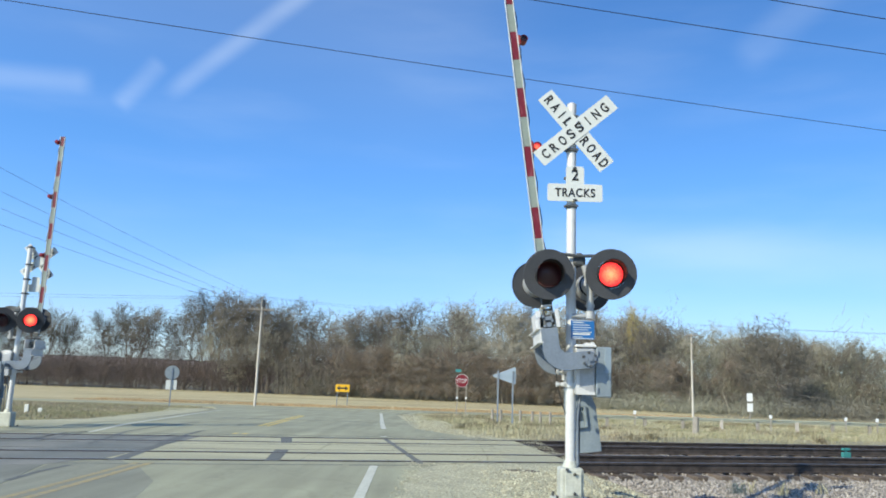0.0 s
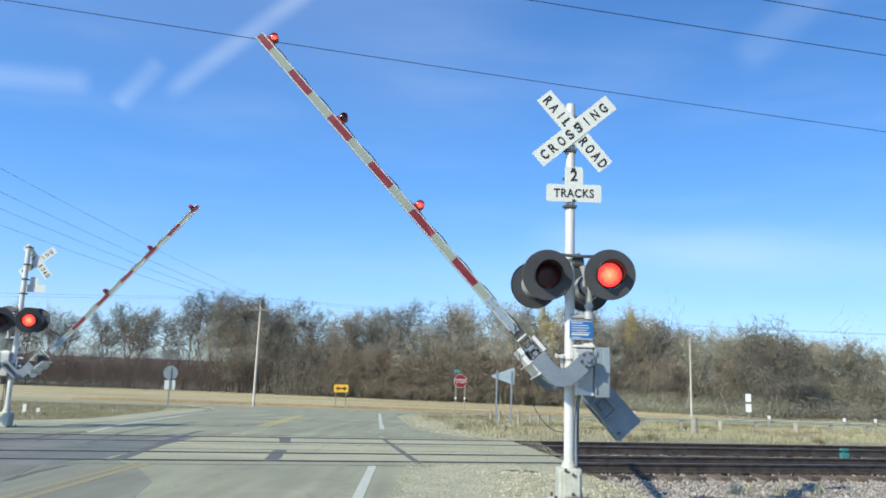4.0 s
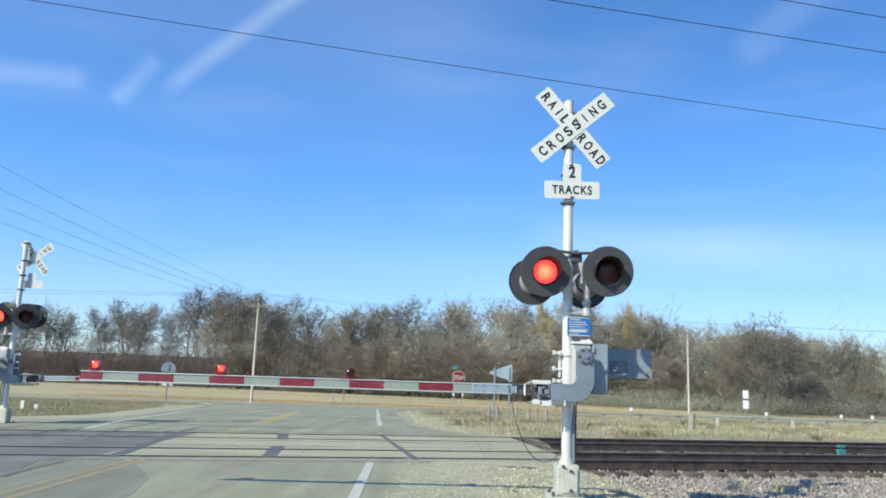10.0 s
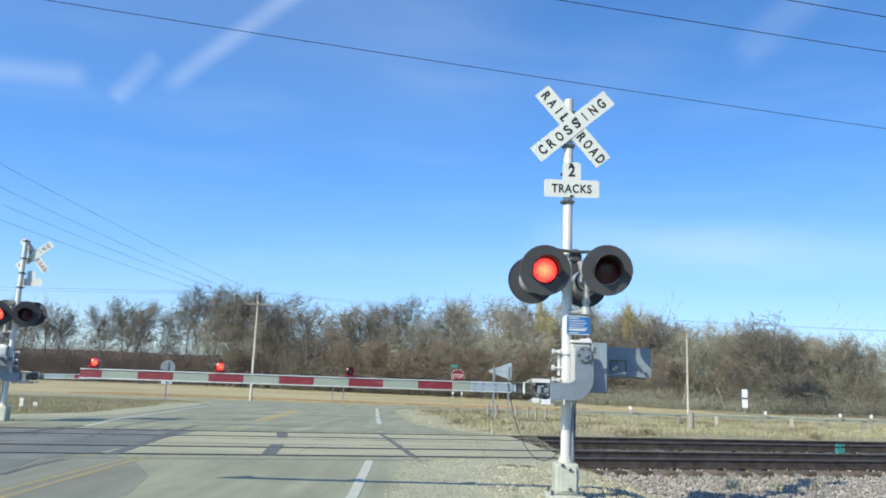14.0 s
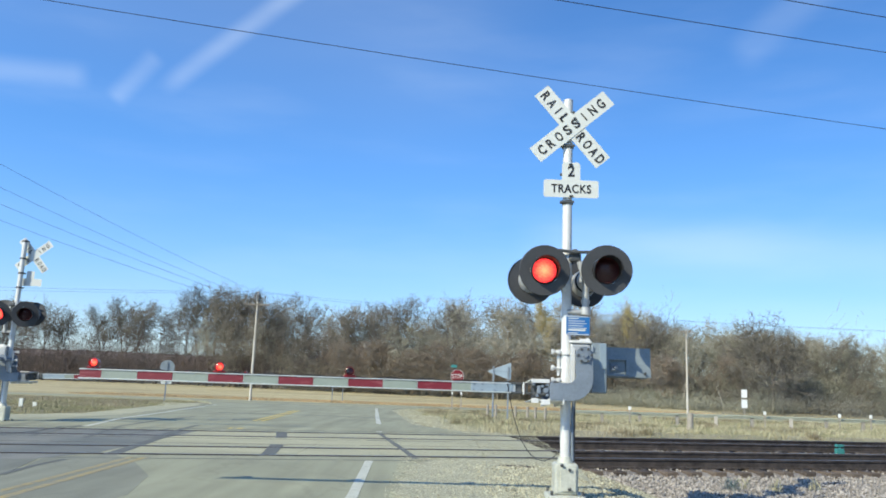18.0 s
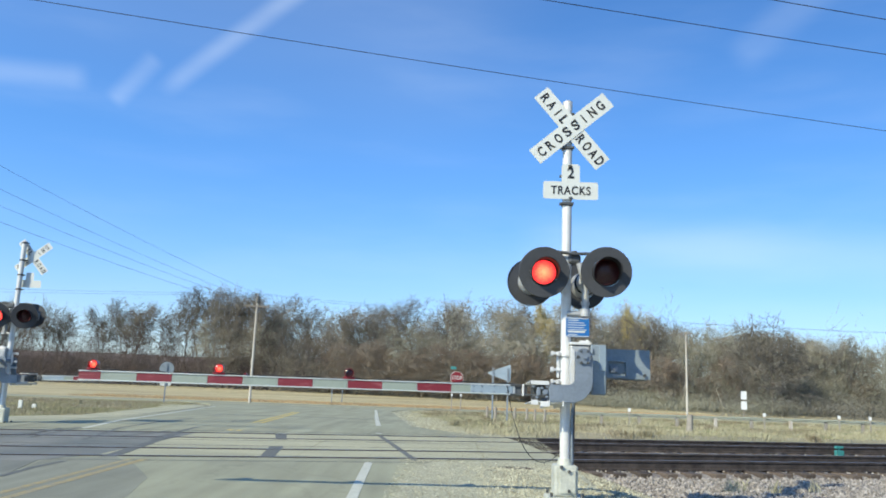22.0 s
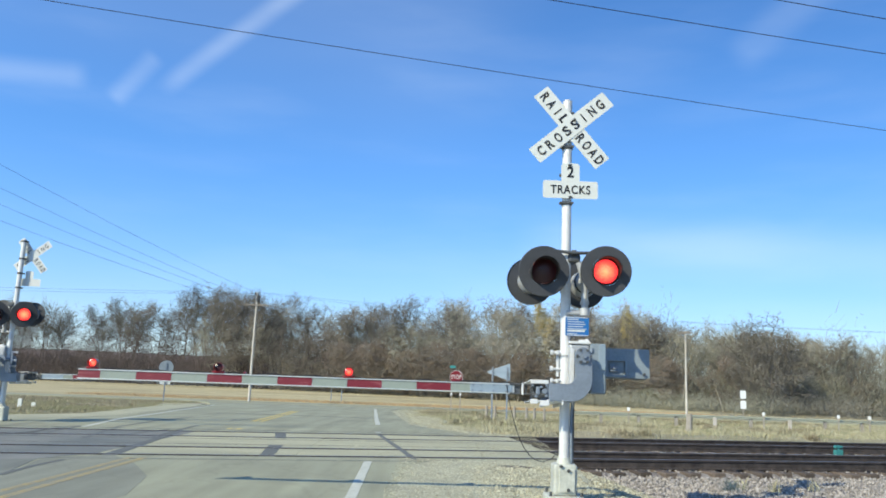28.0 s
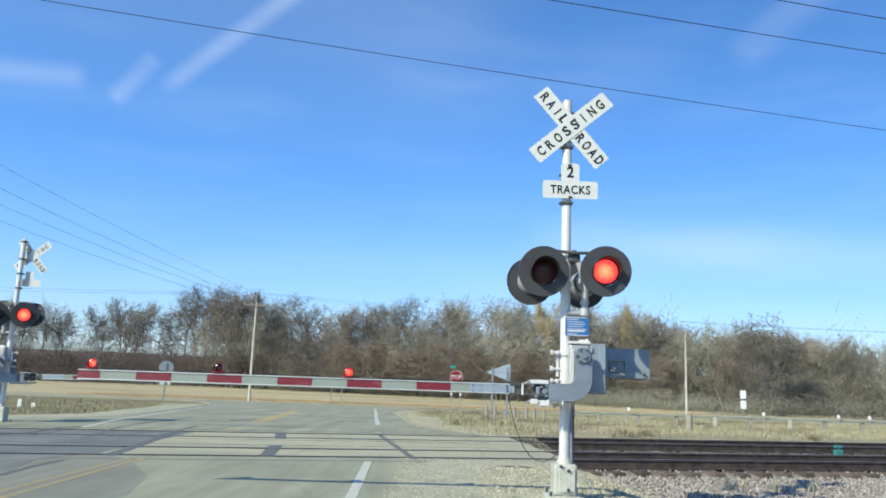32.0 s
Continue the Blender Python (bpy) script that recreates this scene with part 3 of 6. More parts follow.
    # two overlays make the road darker in steps towards the left
    bm = bmesh.new()
    slab(bm, [(-8.5, -40), (-4.98, -40), (-4.95, 6.0), (-5.2, 9.5), (-5.9, 12.2), (-8.4, on_s(-8.4, 12.7)), (-9.4, 8.0)], -0.05, 0.0035)
    tagged(link_mesh("road_lane", bm, M_ROAD_DARK), "darker asphalt of the oncoming lane", "road", kind="structure")
    bm = bmesh.new()
    slab(bm, [(-5.0, -40), (-3.5, -40), (-3.55, 7.0), (-3.35, 9.0), (-3.7, 10.6), (-4.4, 12.0), (-5.1, 13.0), (-5.85, 12.25), (-5.18, 9.5), (-4.97, 6.0)], -0.05, 0.002)
    tagged(link_mesh("road_middle", bm, M_ROAD_MID), "slightly darker asphalt along the centre line", "road", kind="structure")
    # small dark patch laid beside the road edge
    bm = bmesh.new()
    slab(bm, [(0.98, 13.3), (1.2, 13.18), (1.55, 13.1), (1.62, 13.2), (1.5, 13.42), (1.2, 13.45)], -0.05, 0.008)
    tagged(link_mesh("patch_soil", bm, M_TIE), "dark patch beside the road edge", "soil", kind="structure")
    # painted lines
    def line(name, pts, w, material, label):
        bm = bmesh.new()
        a = [bm.verts.new((x - w / 2, y, drop(y) + 0.004)) for x, y in pts]
        b = [bm.verts.new((x + w / 2, y, drop(y) + 0.004)) for x, y in pts]
        for i in range(len(pts) - 1):
            bm.faces.new((a[i], b[i], b[i + 1], a[i + 1]))
        tagged(link_mesh(name, bm, material), label, "road marking", kind="structure")
    line("edge_line", [(-0.86, -10), (-0.94, 9.5), (-1.08, 13.35)], 0.13, M_WHITE_LINE, "white painted edge line on the road")
    line("edge_line", [(-1.42, 20.2), (-1.78, 25), (-2.2, 30), (-2.9, 39), (-3.6, 48)], 0.15, M_WHITE_LINE, "white painted edge line on the road")
    line("centre_line", [(-4.47, -10), (-4.47, 8.6), (-4.52, 12.75)], 0.11, M_YELLOW, "worn yellow centre line on the road")
    line("centre_line", [(-4.72, -10), (-4.70, 8.6), (-4.72, 12.7)], 0.10, M_YELLOW, "worn yellow centre line on the road")
    line("centre_line", [(-4.78, 19.6), (-5.12, 24), (-5.55, 29), (-6.3, 37)], 0.13, M_YELLOW_FRESH, "yellow double centre line on the road")
    line("centre_line", [(-5.0, 19.6), (-5.35, 24), (-5.78, 29), (-6.5, 37)], 0.12, M_YELLOW_FRESH, "worn yellow centre line on the road")
    line("edge_line", [(-8.1, 18.7), (-8.6, 22), (-9.35, 27), (-10.3, 33), (-11.9, 43.5)], 0.13, M_WHITE_LINE, "white painted edge line on the road")
    # dark patches and tar-filled cracks
    def mark(name, pts, material, label):
        bm = bmesh.new()
        slab(bm, [(x, y, drop(y)) for x, y in pts], -0.02, 0.0045)
        tagged(link_mesh(name, bm, material), label, "road repair", kind="structure")
    mark("patch_near", [(-2.93, 13.6), (-2.70, 13.65), (-2.95, 15.85), (-3.2, 15.78)], M_PATCH, "dark asphalt repair between the rails")
    mark("patch_far", [(-3.42, 17.4), (-3.2, 17.46), (-3.5, 19.1), (-3.75, 19.0)], M_PATCH, "dark asphalt repair between the rails")
    mark("patch_left", [(-5.28, 12.9), (-5.05, 12.95), (-5.72, 18.4), (-5.86, 18.4)], M_PATCH, "dark diagonal asphalt repair")
    mark("patch_right", [(-0.38, 13.9), (-0.26, 13.95), (-1.28, 19.5), (-1.38, 19.45)], M_PATCH, "dark narrow asphalt repair")
    for k, pts in enumerate(([(-6.6, 16.5), (-6.3, 18.0), (-6.2, 19.0)], [(-7.9, 15.8), (-8.1, 17.5), (-8.2, 18.8)], [(-9.0, 14.0), (-8.4, 16.4), (-8.3, 19.0)],
            [(-9.8, 25.2), (-10.35, 30.6), (-11.6, 42.0)], [(-6.8, 15.7), (-7.47, 19.2), (-7.5, 21.8), (-7.6, 25.4)], [(-5.4, 10.2), (-5.5, 11.2), (-5.48, 12.1)], [(-5.7, 16.3), (-5.87, 18.2), (-6.0, 20.1), (-6.0, 24.3)], [(-8.2, 16.3), (-8.4, 17.5), (-8.5, 18.4)])):
        bm = bmesh.new()
        w = (0.06, 0.06, 0.06, 0.08, 0.08, 0.10, 0.10, 0.07)[k]
        a = [bm.verts.new((x - w / 2, y, drop(y) + 0.005)) for x, y in pts]
        b = [bm.verts.new((x + w / 2, y, drop(y) + 0.005)) for x, y in pts]
        for i in range(len(pts) - 1):
            bm.faces.new((a[i], b[i], b[i + 1], a[i + 1]))
        tagged(link_mesh("tar_seam", bm, M_PATCH), "dark tar seam across the asphalt", "road repair", kind="structure")
    for s_at, w in ((13.28, 0.05), (16.05, 0.04), (17.32, 0.04), (19.98, 0.05)):
        for x0, x1 in ((-13.0, -7.2), (-7.0, -1.6), (-1.5, 1.2)):
            bm = bmesh.new()
            slab(bm, [(x0, on_s(x0, s_at)), (x1, on_s(x1, s_at + 0.02)), (x1, on_s(x1, s_at + 0.02 + w)), (x0, on_s(x0, s_at + w))], -0.02, 0.0035)
            tagged(link_mesh("tar_seam", bm, M_PATCH), "dark sealed joint beside the rails", "road repair", kind="structure")
    bm = bmesh.new()
    slab(bm, [(-8.2, 30.2, drop(30.2)), (-2.2, 30.6, drop(30.6)), (-2.2, 30.8, drop(30.8)), (-8.2, 30.45, drop(30.45))], -0.02, 0.005)
    tagged(link_mesh("tar_seam", bm, M_PATCH), "dark tar seam across the asphalt", "road repair", kind="structure")
    return shoulder


def rail_outline():
    return [(-0.07, -0.175), (0.07, -0.175), (0.07, -0.16), (0.012, -0.145), (0.012, -0.045), (0.036, -0.035), (0.036, -0.004), (0.03, 0.0), (-0.03, 0.0), (-0.036, -0.004), (-0.036, -0.035), (-0.012, -0.045), (-0.012, -0.145), (-0.07, -0.16)]


def build_tracks():
    # ballast bed, cut away under the crossing
    for name, u0, u1 in (("ballast_right", 6.1, 300.0), ("ballast_left", -300.0, -10.5)):
        bm = bmesh.new()
        prof = [(7.0, -0.66), (10.0, -0.60), (11.4, -0.46), (12.9, -0.31), (13.35, -0.27), (13.65, -0.21), (21.2, -0.20), (22.8, -0.66)]
        ends = []
        for u in (u0, u1):
            ends.append([bm.verts.new(EU * u + ES * s + Vector((0, 0, z))) for s, z in prof])
        for i in range(len(prof) - 1):
            bm.faces.new((ends[0][i], ends[0][i + 1], ends[1][i + 1], ends[1][i]))
        bmesh.ops.recalc_face_normals(bm, faces=bm.faces[:])
        tagged(link_mesh(name, bm, M_BALLAST), "crushed-stone ballast bed under the two tracks", "ballast", kind="structure")
    tie_me = bmesh.new()
    box(tie_me, (0, 0, 0), (0.23, 2.6, 0.18), bevel=0.012)
    tie_data = bpy.data.meshes.new("tie")
    tie_me.to_mesh(tie_data)
    tie_me.free()
    tie_data.materials.append(M_TIE)
    plate_me = bmesh.new()
    box(plate_me, (0, 0, 0), (0.19, 0.34, 0.014), bevel=0.003)
    for sx in (-0.06, 0.06):
        for sy in (-0.1, 0.1):
            box(plate_me, (sx, sy, 0.016), (0.022, 0.035, 0.024))
    plate_data = bpy.data.meshes.new("tie_plate")
    plate_me.to_mesh(plate_data)
    plate_me.free()
    plate_data.materials.append(M_RAIL)
    for k, (a, b) in enumerate(((RAILS[0], RAILS[1]), (RAILS[2], RAILS[3]))):
        tr = empty("railway_track", Matrix(), "rusty railway track on dark timber ties and ballast", "railway track", "tracks over the road")
        for s in (a, b):
            bm = bmesh.new()
            o = rail_outline()
            r0 = [bm.verts.new(EU * -300 + ES * (s + x) + Vector((0, 0, z + 0.012))) for x, z in o]
            r1 = [bm.verts.new(EU * 300 + ES * (s + x) + Vector((0, 0, z + 0.012))) for x, z in o]
            for i in range(len(o)):
                f = bm.faces.new((r0[i], r0[(i + 1) % len(o)], r1[(i + 1) % len(o)], r1[i]))
                f.material_index = 1 if i in (7,) else 0
            bmesh.ops.recalc_face_normals(bm, faces=bm.faces[:])
            part("rail", bm, (M_RAIL, M_RAILTOP), tr)
        rng = random.Random(5 + k)
        for i in range(150):
            u = 6.3 + i * 0.5
            if i >= 110:
                u = -11.0 - (i - 110) * 0.5
            t = new("tie", tie_data)
            t.parent = tr
            p = EU * (u + rng.uniform(-0.03, 0.03)) + ES * ((a + b) / 2 + rng.uniform(-0.05, 0.05))
            if k == 0 and i < 60:
                for sr in (a, b):
                    pl = new("tie_plate", plate_data)
                    pl.parent = tr
                    w = EU * u + ES * sr
                    pl.matrix_basis = pose(w.x, w.y, -0.163, 0, 0, 14)
            t.matrix_basis = pose(p.x, p.y, -0.26 + rng.uniform(-0.008, 0.008), 0, 0, 14 + rng.uniform(-1.2, 1.2))


def stones(name, count, place, lo, hi, material, label, seed):
    rng = random.Random(seed)
    verts, faces = [], []
    base = [(1, 0, 0), (-1, 0, 0), (0, 1, 0), (0, -1, 0), (0, 0, 1), (0, 0, -1)]
    tri = [(0, 2, 4), (2, 1, 4), (1, 3, 4), (3, 0, 4), (2, 0, 5), (1, 2, 5), (3, 1, 5), (0, 3, 5)]
    for _ in range(count):
        x, y, z = place(rng)
        r = rng.uniform(lo, hi)
        q = Euler((rng.uniform(0, 6.3), rng.uniform(0, 6.3), rng.uniform(0, 6.3))).to_matrix()
        k = len(verts)
        sc = (r * rng.uniform(0.7, 1.3), r * rng.uniform(0.6, 1.1), r * rng.uniform(0.5, 0.9))
        for b in base:
            v = q @ Vector((b[0] * sc[0] * rng.uniform(0.75, 1.2), b[1] * sc[1] * rng.uniform(0.75, 1.2), b[2] * sc[2] * rng.uniform(0.75, 1.2)))
            verts.append((x + v.x, y + v.y, z + v.z))
        faces += [tuple(k + i for i in t) for t in tri]
    return tagged(raw_mesh(name, verts, faces, material), label, "gravel", kind="stuff")


def build_stones():
    def ballast(rng):
        u, s = 5.9 + 16 * rng.random() ** 1.5, rng.uniform(10.3, 21.0)
        if rng.random() < 0.62:
            s = rng.uniform(9.4, 13.4)
        p = EU * u + ES * s
        z = -0.205 if s > 13.65 else -0.31 + 0.1 * (s - 12.9) if s > 12.9 else -0.46 + 0.1 * (s - 11.4) if s > 11.4 else -0.60 + 0.1 * (s - 10.0)
        return p.x, p.y, z + rng.uniform(-0.01, 0.03)
    stones("ballast_stones", 40000, ballast, 0.012, 0.038, M_STONE, "grey and pinkish crushed ballast stones", 3)

    def apron(rng):
        x, y = 0.6 + 3.5 * rng.random() ** 0.75, rng.uniform(7.6, 13.3)
        return x, y, (-0.004 if x < 2.1 else -0.05 * (x - 2.1) / 0.4 if x < 2.5 else -0.05 - 0.335 * (x - 2.5)) + rng.uniform(-0.01, 0.012)
    stones("gravel_apron", 15000, apron, 0.008, 0.032, M_PEBBLE, "loose gravel round the signal base", 4)

    def edge(rng):
        x, y = -0.6 + 2.75 * rng.random() ** 0.8, rng.uniform(7.6, 14.2)
        return x, y, 0.0 + rng.uniform(-0.006, 0.004)
    def strewn(rng):
        while True:
            x, s = rng.uniform(-1.2, 2.5), rng.uniform(13.5, 20.6)
            if min(abs(s - r) for r in RAILS) > 0.13 and rng.random() < 0.25 + 0.75 * max(0.0, min(1.0, (x + 0.3) / 2.2)) and noise.noise((x * 0.9, s * 1.3, 5)) > -0.25:
                return x, on_s(x, s), rng.uniform(-0.003, 0.006)
    stones("strewn_gravel", 6000, strewn, 0.003, 0.011, M_PEBBLE, "pale gravel strewn over the crossing deck", 8)

    def far_edge(rng):
        y = 20.6 + 30 * rng.random() ** 1.6
        x = grass_edge(y) - 0.35 + rng.gauss(0, 0.42)
        return x, y, drop(y) - 0.02 + rng.uniform(0, 0.012)
    stones("far_shoulder_gravel", 9000, far_edge, 0.008, 0.026, M_PEBBLE, "pale gravel along the far road edge", 9)
    stones("shoulder_gravel", 15000, edge, 0.004, 0.019, M_PEBBLE, "fine pale gravel along the road edge", 6)


def blades(name, count, place, lo, hi, material, label, seed, width=0.012, cat="grass"):
    rng = random.Random(seed)
    verts, faces = [], []
    for _ in range(count):
        x, y, z = place(rng)
        h = rng.uniform(lo, hi)
        a, lean = rng.uniform(0, 6.3), rng.uniform(0.05, 0.6) * h
        w = width * rng.uniform(0.6, 1.5)
        ca, sa = math.cos(a), math.sin(a)
        dx, dy = lean * math.cos(a * 3.1), lean * math.sin(a * 3.1)
        k = len(verts)
        verts += [(x - ca * w, y - sa * w, z), (x + ca * w, y + sa * w, z), (x + dx * 0.4 + ca * w * 0.7, y + dy * 0.4 + sa * w * 0.7, z + h * 0.6), (x + dx, y + dy, z + h)]
        faces += [(k, k + 1, k + 2), (k, k + 2, k + 3)]
    return tagged(raw_mesh(name, verts, faces, material), label, cat, kind="stuff")


def grass_edge(y):
    """Where the turf begins beside the far road."""
    pts = ((18.0, 2.6), (21.0, 1.4), (22.1, 0.9), (26.7, 0.3), (34.0, -0.3), (47.0, -1.3), (60.0, 1.5))
    for p, q in zip(pts, pts[1:]):
        if p[0] <= y <= q[0]:
            return p[1] + (q[1] - p[1]) * (y - p[0]) / (q[0] - p[0])
    return 1.5


def build_grass():
    def right(rng):
        while True:
            x, y = -1.6 + 35.6 * rng.random() ** 1.25, 20.6 + 31 * rng.random() ** 1.2
            s = y * math.cos(TRACK) - x * math.sin(TRACK)
            if s > (22.2 if x > 3.2 else 20.5) and x > grass_edge(y) + 0.1 + noise.noise((x * 0.6, y * 0.4, 0)) * 0.9 + rng.random() ** 3 * 0.8 and y < 54:
                return x, y, land_height(x, y) - 0.02

    blades("verge_grass", 100000, right, 0.03, 0.15, M_GRASS_DRY, "dry straw-coloured grass along the tracks", 11, 0.007)
    def greener(rng):
        while True:
            x, y, z = right(rng)
            if noise.noise((x * 0.16, y * 0.22, 7)) + (y - 31) * 0.06 > rng.uniform(-0.3, 0.5):
                return x, y, z

    blades("verge_grass_green", 60000, greener, 0.03, 0.13, M_GRASS_GREEN, "short green grass among the dry grass", 12, 0.008)

    def left(rng):
        while True:
            x, y = rng.uniform(-40, -9.6), 21.0 + 33 * rng.random() ** 1.1
            if x < road_edge(y)[0] - 1.5 - max(0, 26 - y) * 0.4 + noise.noise((x * 0.5, y * 0.5, 3)) * 0.7 and y * math.cos(TRACK) - x * math.sin(TRACK) > 22.5:
                return x, y, land_height(x, y) - 0.02

    blades("verge_grass_left", 60000, left, 0.03, 0.14, M_GRASS_BROWN, "short brown turf beside the road", 13, 0.009)
    def left_green(rng):
        while True:
            x, y, z = left(rng)
            if noise.noise((x * 0.2, y * 0.2, 4)) + (x + 18) * 0.05 > rng.uniform(-0.2, 0.5):
                return x, y, z

    blades("verge_grass_left_green", 26000, left_green, 0.03, 0.12, M_GRASS_GREEN, "green grass beside the road", 14, 0.009)

    def field(rng):
        x, y = rng.uniform(-110, 40), 66 + 68 * rng.random() ** 1.3
        return x, y, drop(y) - 0.03

    blades("field_straw", 60000, field, 0.03, 0.09, M_GRASS_FIELD, "pale standing straw in the field", 15, 0.018, "straw")

    def strip(rng):
        x = rng.uniform(-30, 24)
        y = 64.2 + abs(x) * 0.03 + 6.5 * rng.random() ** 1.4
        return x, y, drop(y) - 0.03

    blades("orange_grass", 30000, strip, 0.05, 0.2, M_GRASS_ORANGE, "dead orange-brown grass along the highway", 18, 0.02)

    def clumped(pick, count, seed, spread, keep):
        """Places gathered round a number of clump centres."""
        own = random.Random(seed)
        spots = []
        while len(spots) < count:
            p = pick(own)
            if noise.noise((p[0] * 0.25, p[1] * 0.25, seed)) > keep:
                spots.append((*p[:2], own.uniform(0.4, 1.6)))

        def place(rng):
            x, y, w = spots[rng.randrange(count)]
            x, y = x + rng.gauss(0, spread * w), y + rng.gauss(0, spread * w * 0.7)
            return x, y, land_height(x, y) - 0.02
        return place

    blades("tall_dry_tufts", 34000, clumped(right, 420, 81, 0.28, -0.05), 0.08, 0.24, M_GRASS_DRY, "taller tufts of pale dry grass", 21, 0.010)
    blades("green_tufts", 26000, clumped(greener, 260, 82, 0.35, -0.1), 0.06, 0.20, M_GRASS_GREEN, "tufts of rough green grass", 22, 0.010)
    blades("weed_clumps", 16000, clumped(right, 120, 83, 0.22, 0.05), 0.08, 0.28, M_GRASS_BROWN, "brown dead weed clumps in the grass", 23, 0.010, "weeds")
    blades("verge_tufts_left", 12000, clumped(left, 220, 84, 0.30, -0.05), 0.04, 0.12, M_GRASS_DRY, "straw-coloured tufts in the turf", 24, 0.010)

    def straw_patch(rng):
        x, y = rng.gauss(0.62, 0.32), rng.gauss(8.62, 0.12)
        return x, y, -0.01

    blades("dry_grass_patch", 1500, straw_patch, 0.015, 0.06, M_GRASS_FIELD, "flattened yellow dry grass on the gravel", 19, 0.004)

    def tuft(rng):
        cx, cy = ((4.85, 13.35), (5.15, 13.55), (6.4, 13.75), (1.15, 8.75), (5.6, 13.4))[rng.randrange(5)]
        return cx + rng.gauss(0, 0.07), cy + rng.gauss(0, 0.07), -0.26 if cx > 3 else -0.03

    blades("weed_stalks", 170, tuft, 0.06, 0.24, M_GRASS_DRY, "dead weed stalks in the ballast", 16, 0.005, "weeds")


build_ground()
build_road()
build_tracks()
bm = bmesh.new()
slab(bm, [(-400, 66, drop(66)), (-20, 62.2, drop(62.2)), (23, 63.6, drop(63.6)), (27, 80, drop(80)), (20, 110, drop(110)), (-30, 140, drop(140)), (-400, 150, drop(140))], -0.6, -0.02)
tagged(link_mesh("field", bm, M_FIELD), "harvested straw-coloured field beyond the highway", "field", kind="structure")



def build_hill():
    """A low ridge of ploughed land far behind the wood."""
    verts, faces = [], []
    n = 60
    for i in range(n + 1):
        x = -520 + i * 14.0
        top = 10.5 + 1.2 * math.sin(x * 0.011) + 0.8 * noise.noise((x * 0.02, 0, 0))
        fade = min(1.0, max(0.0, (200 - x) / 200))
        for k, (y, f) in enumerate(((330, 0.0), (370, 0.75), (410, 1.0), (470, 0.8), (600, 0.0))):
            verts.append((x, y, -2.6 + (top + 2.4) * f * fade))
    for i in range(n):
        for k in range(4):
            a = i * 5 + k
            faces.append((a, a + 5, a + 6, a + 1))
    tagged(raw_mesh("far_hill", verts, faces, M_HILL), "low brown ploughed ridge behind the wood", "hill", kind="structure")


build_hill()

# ---- the crossing signals ----
M_UNLIT = surf("unlit_lamp_face", (0.024, 0.014, 0.030), 0.5, var=0.2, scale=20, fine=80, bump=0.1)


def led_face(parent, r, y, lit=None):
    """The glowing plate of a lamp: lit on its front, dark on its back; it swings round inside the housing."""
    bm = bmesh.new()
    n = 28
    a = [bm.verts.new((r * math.cos(2 * math.pi * i / n), -0.004, r * math.sin(2 * math.pi * i / n))) for i in range(n)]
    b = [bm.verts.new((v.co.x, 0.004, v.co.z)) for v in a]
    bm.faces.new(a)
    bm.faces.new(b[::-1]).material_index = 1
    for i in range(n):
        bm.faces.new((a[i], b[i], b[(i + 1) % n], a[(i + 1) % n])).material_index = 1
    bmesh.ops.recalc_face_normals(bm, faces=bm.faces[:])
    return part("light_plate", bm, (lit or M_LIT, M_UNLIT), parent, at=pose(0, y, 0))


def flasher(parent, m):
    bm = bmesh.new()
    lathe(bm, [(-0.33, 0.0), (-0.33, 0.06), (-0.25, 0.13), (-0.04, 0.168), (0.0, 0.170)])
    lamp = part("flasher_lamp", bm, M_HOUSING, parent, "round red warning lamp in a black hood", m, True)
    bm = bmesh.new()
    lathe(bm, [(-0.001, 0.171), (0.009, 0.170), (0.010, 0.154), (-0.04, 0.150), (-0.21, 0.145), (-0.22, 0.0)])
    part("cup", bm, M_HOOD, lamp, smooth=True)
    bm = bmesh.new()
    lathe(bm, [(-0.012, 0.172), (-0.008, 0.296), (-0.02, 0.303), (0.004, 0.307), (0.010, 0.300), (0.006, 0.172)], 48)
    part("background_disc", bm, M_DISC, lamp)
    bm = bmesh.new()
    n = 26
    inner, outer = [], []
    for r, rows in ((0.166, outer), (0.160, inner)):
        for j in range(5):
            row = []
            for i in range(n + 1):
                a = radians(-28 + 236 * i / n)
                reach = 0.10 + 0.20 * min(1.0, max(0.0, math.sin(a) * 1.6 + 0.75))
                row.append(bm.verts.new((r * math.cos(a), -0.006 - reach * j / 4, r * math.sin(a))))
            rows.append(row)
    for rows in (outer, inner):
        for p, q in zip(rows, rows[1:]):
            for i in range(n):
                bm.faces.new((p[i], p[i + 1], q[i + 1], q[i]))
    for i in range(n):
        bm.faces.new((outer[4][i], outer[4][i + 1], inner[4][i + 1], inner[4][i]))
    bmesh.ops.recalc_face_normals(bm, faces=bm.faces[:])
    part("hood", bm, M_HOOD, lamp, smooth=True)
    bm = bmesh.new()
    lathe(bm, [(-0.004, 0.151), (0.006, 0.12), (0.014, 0.07), (0.018, 0.0)], 28)
    part("lens", bm, M_GLASS, lamp, smooth=True)
    return lamp, led_face(lamp, 0.145, 0.03)


def spell(blade, text, height, x, pitch):
    """Capitals set well apart along a blade."""
    for i, c in enumerate(text):
        off = (i - (len(text) - 1) / 2) * pitch
        words("letter", c, height, pose(x + off, -0.0045, 0), M_BLACK, blade, 0.018 if c == "I" else 0.086, 0.005)


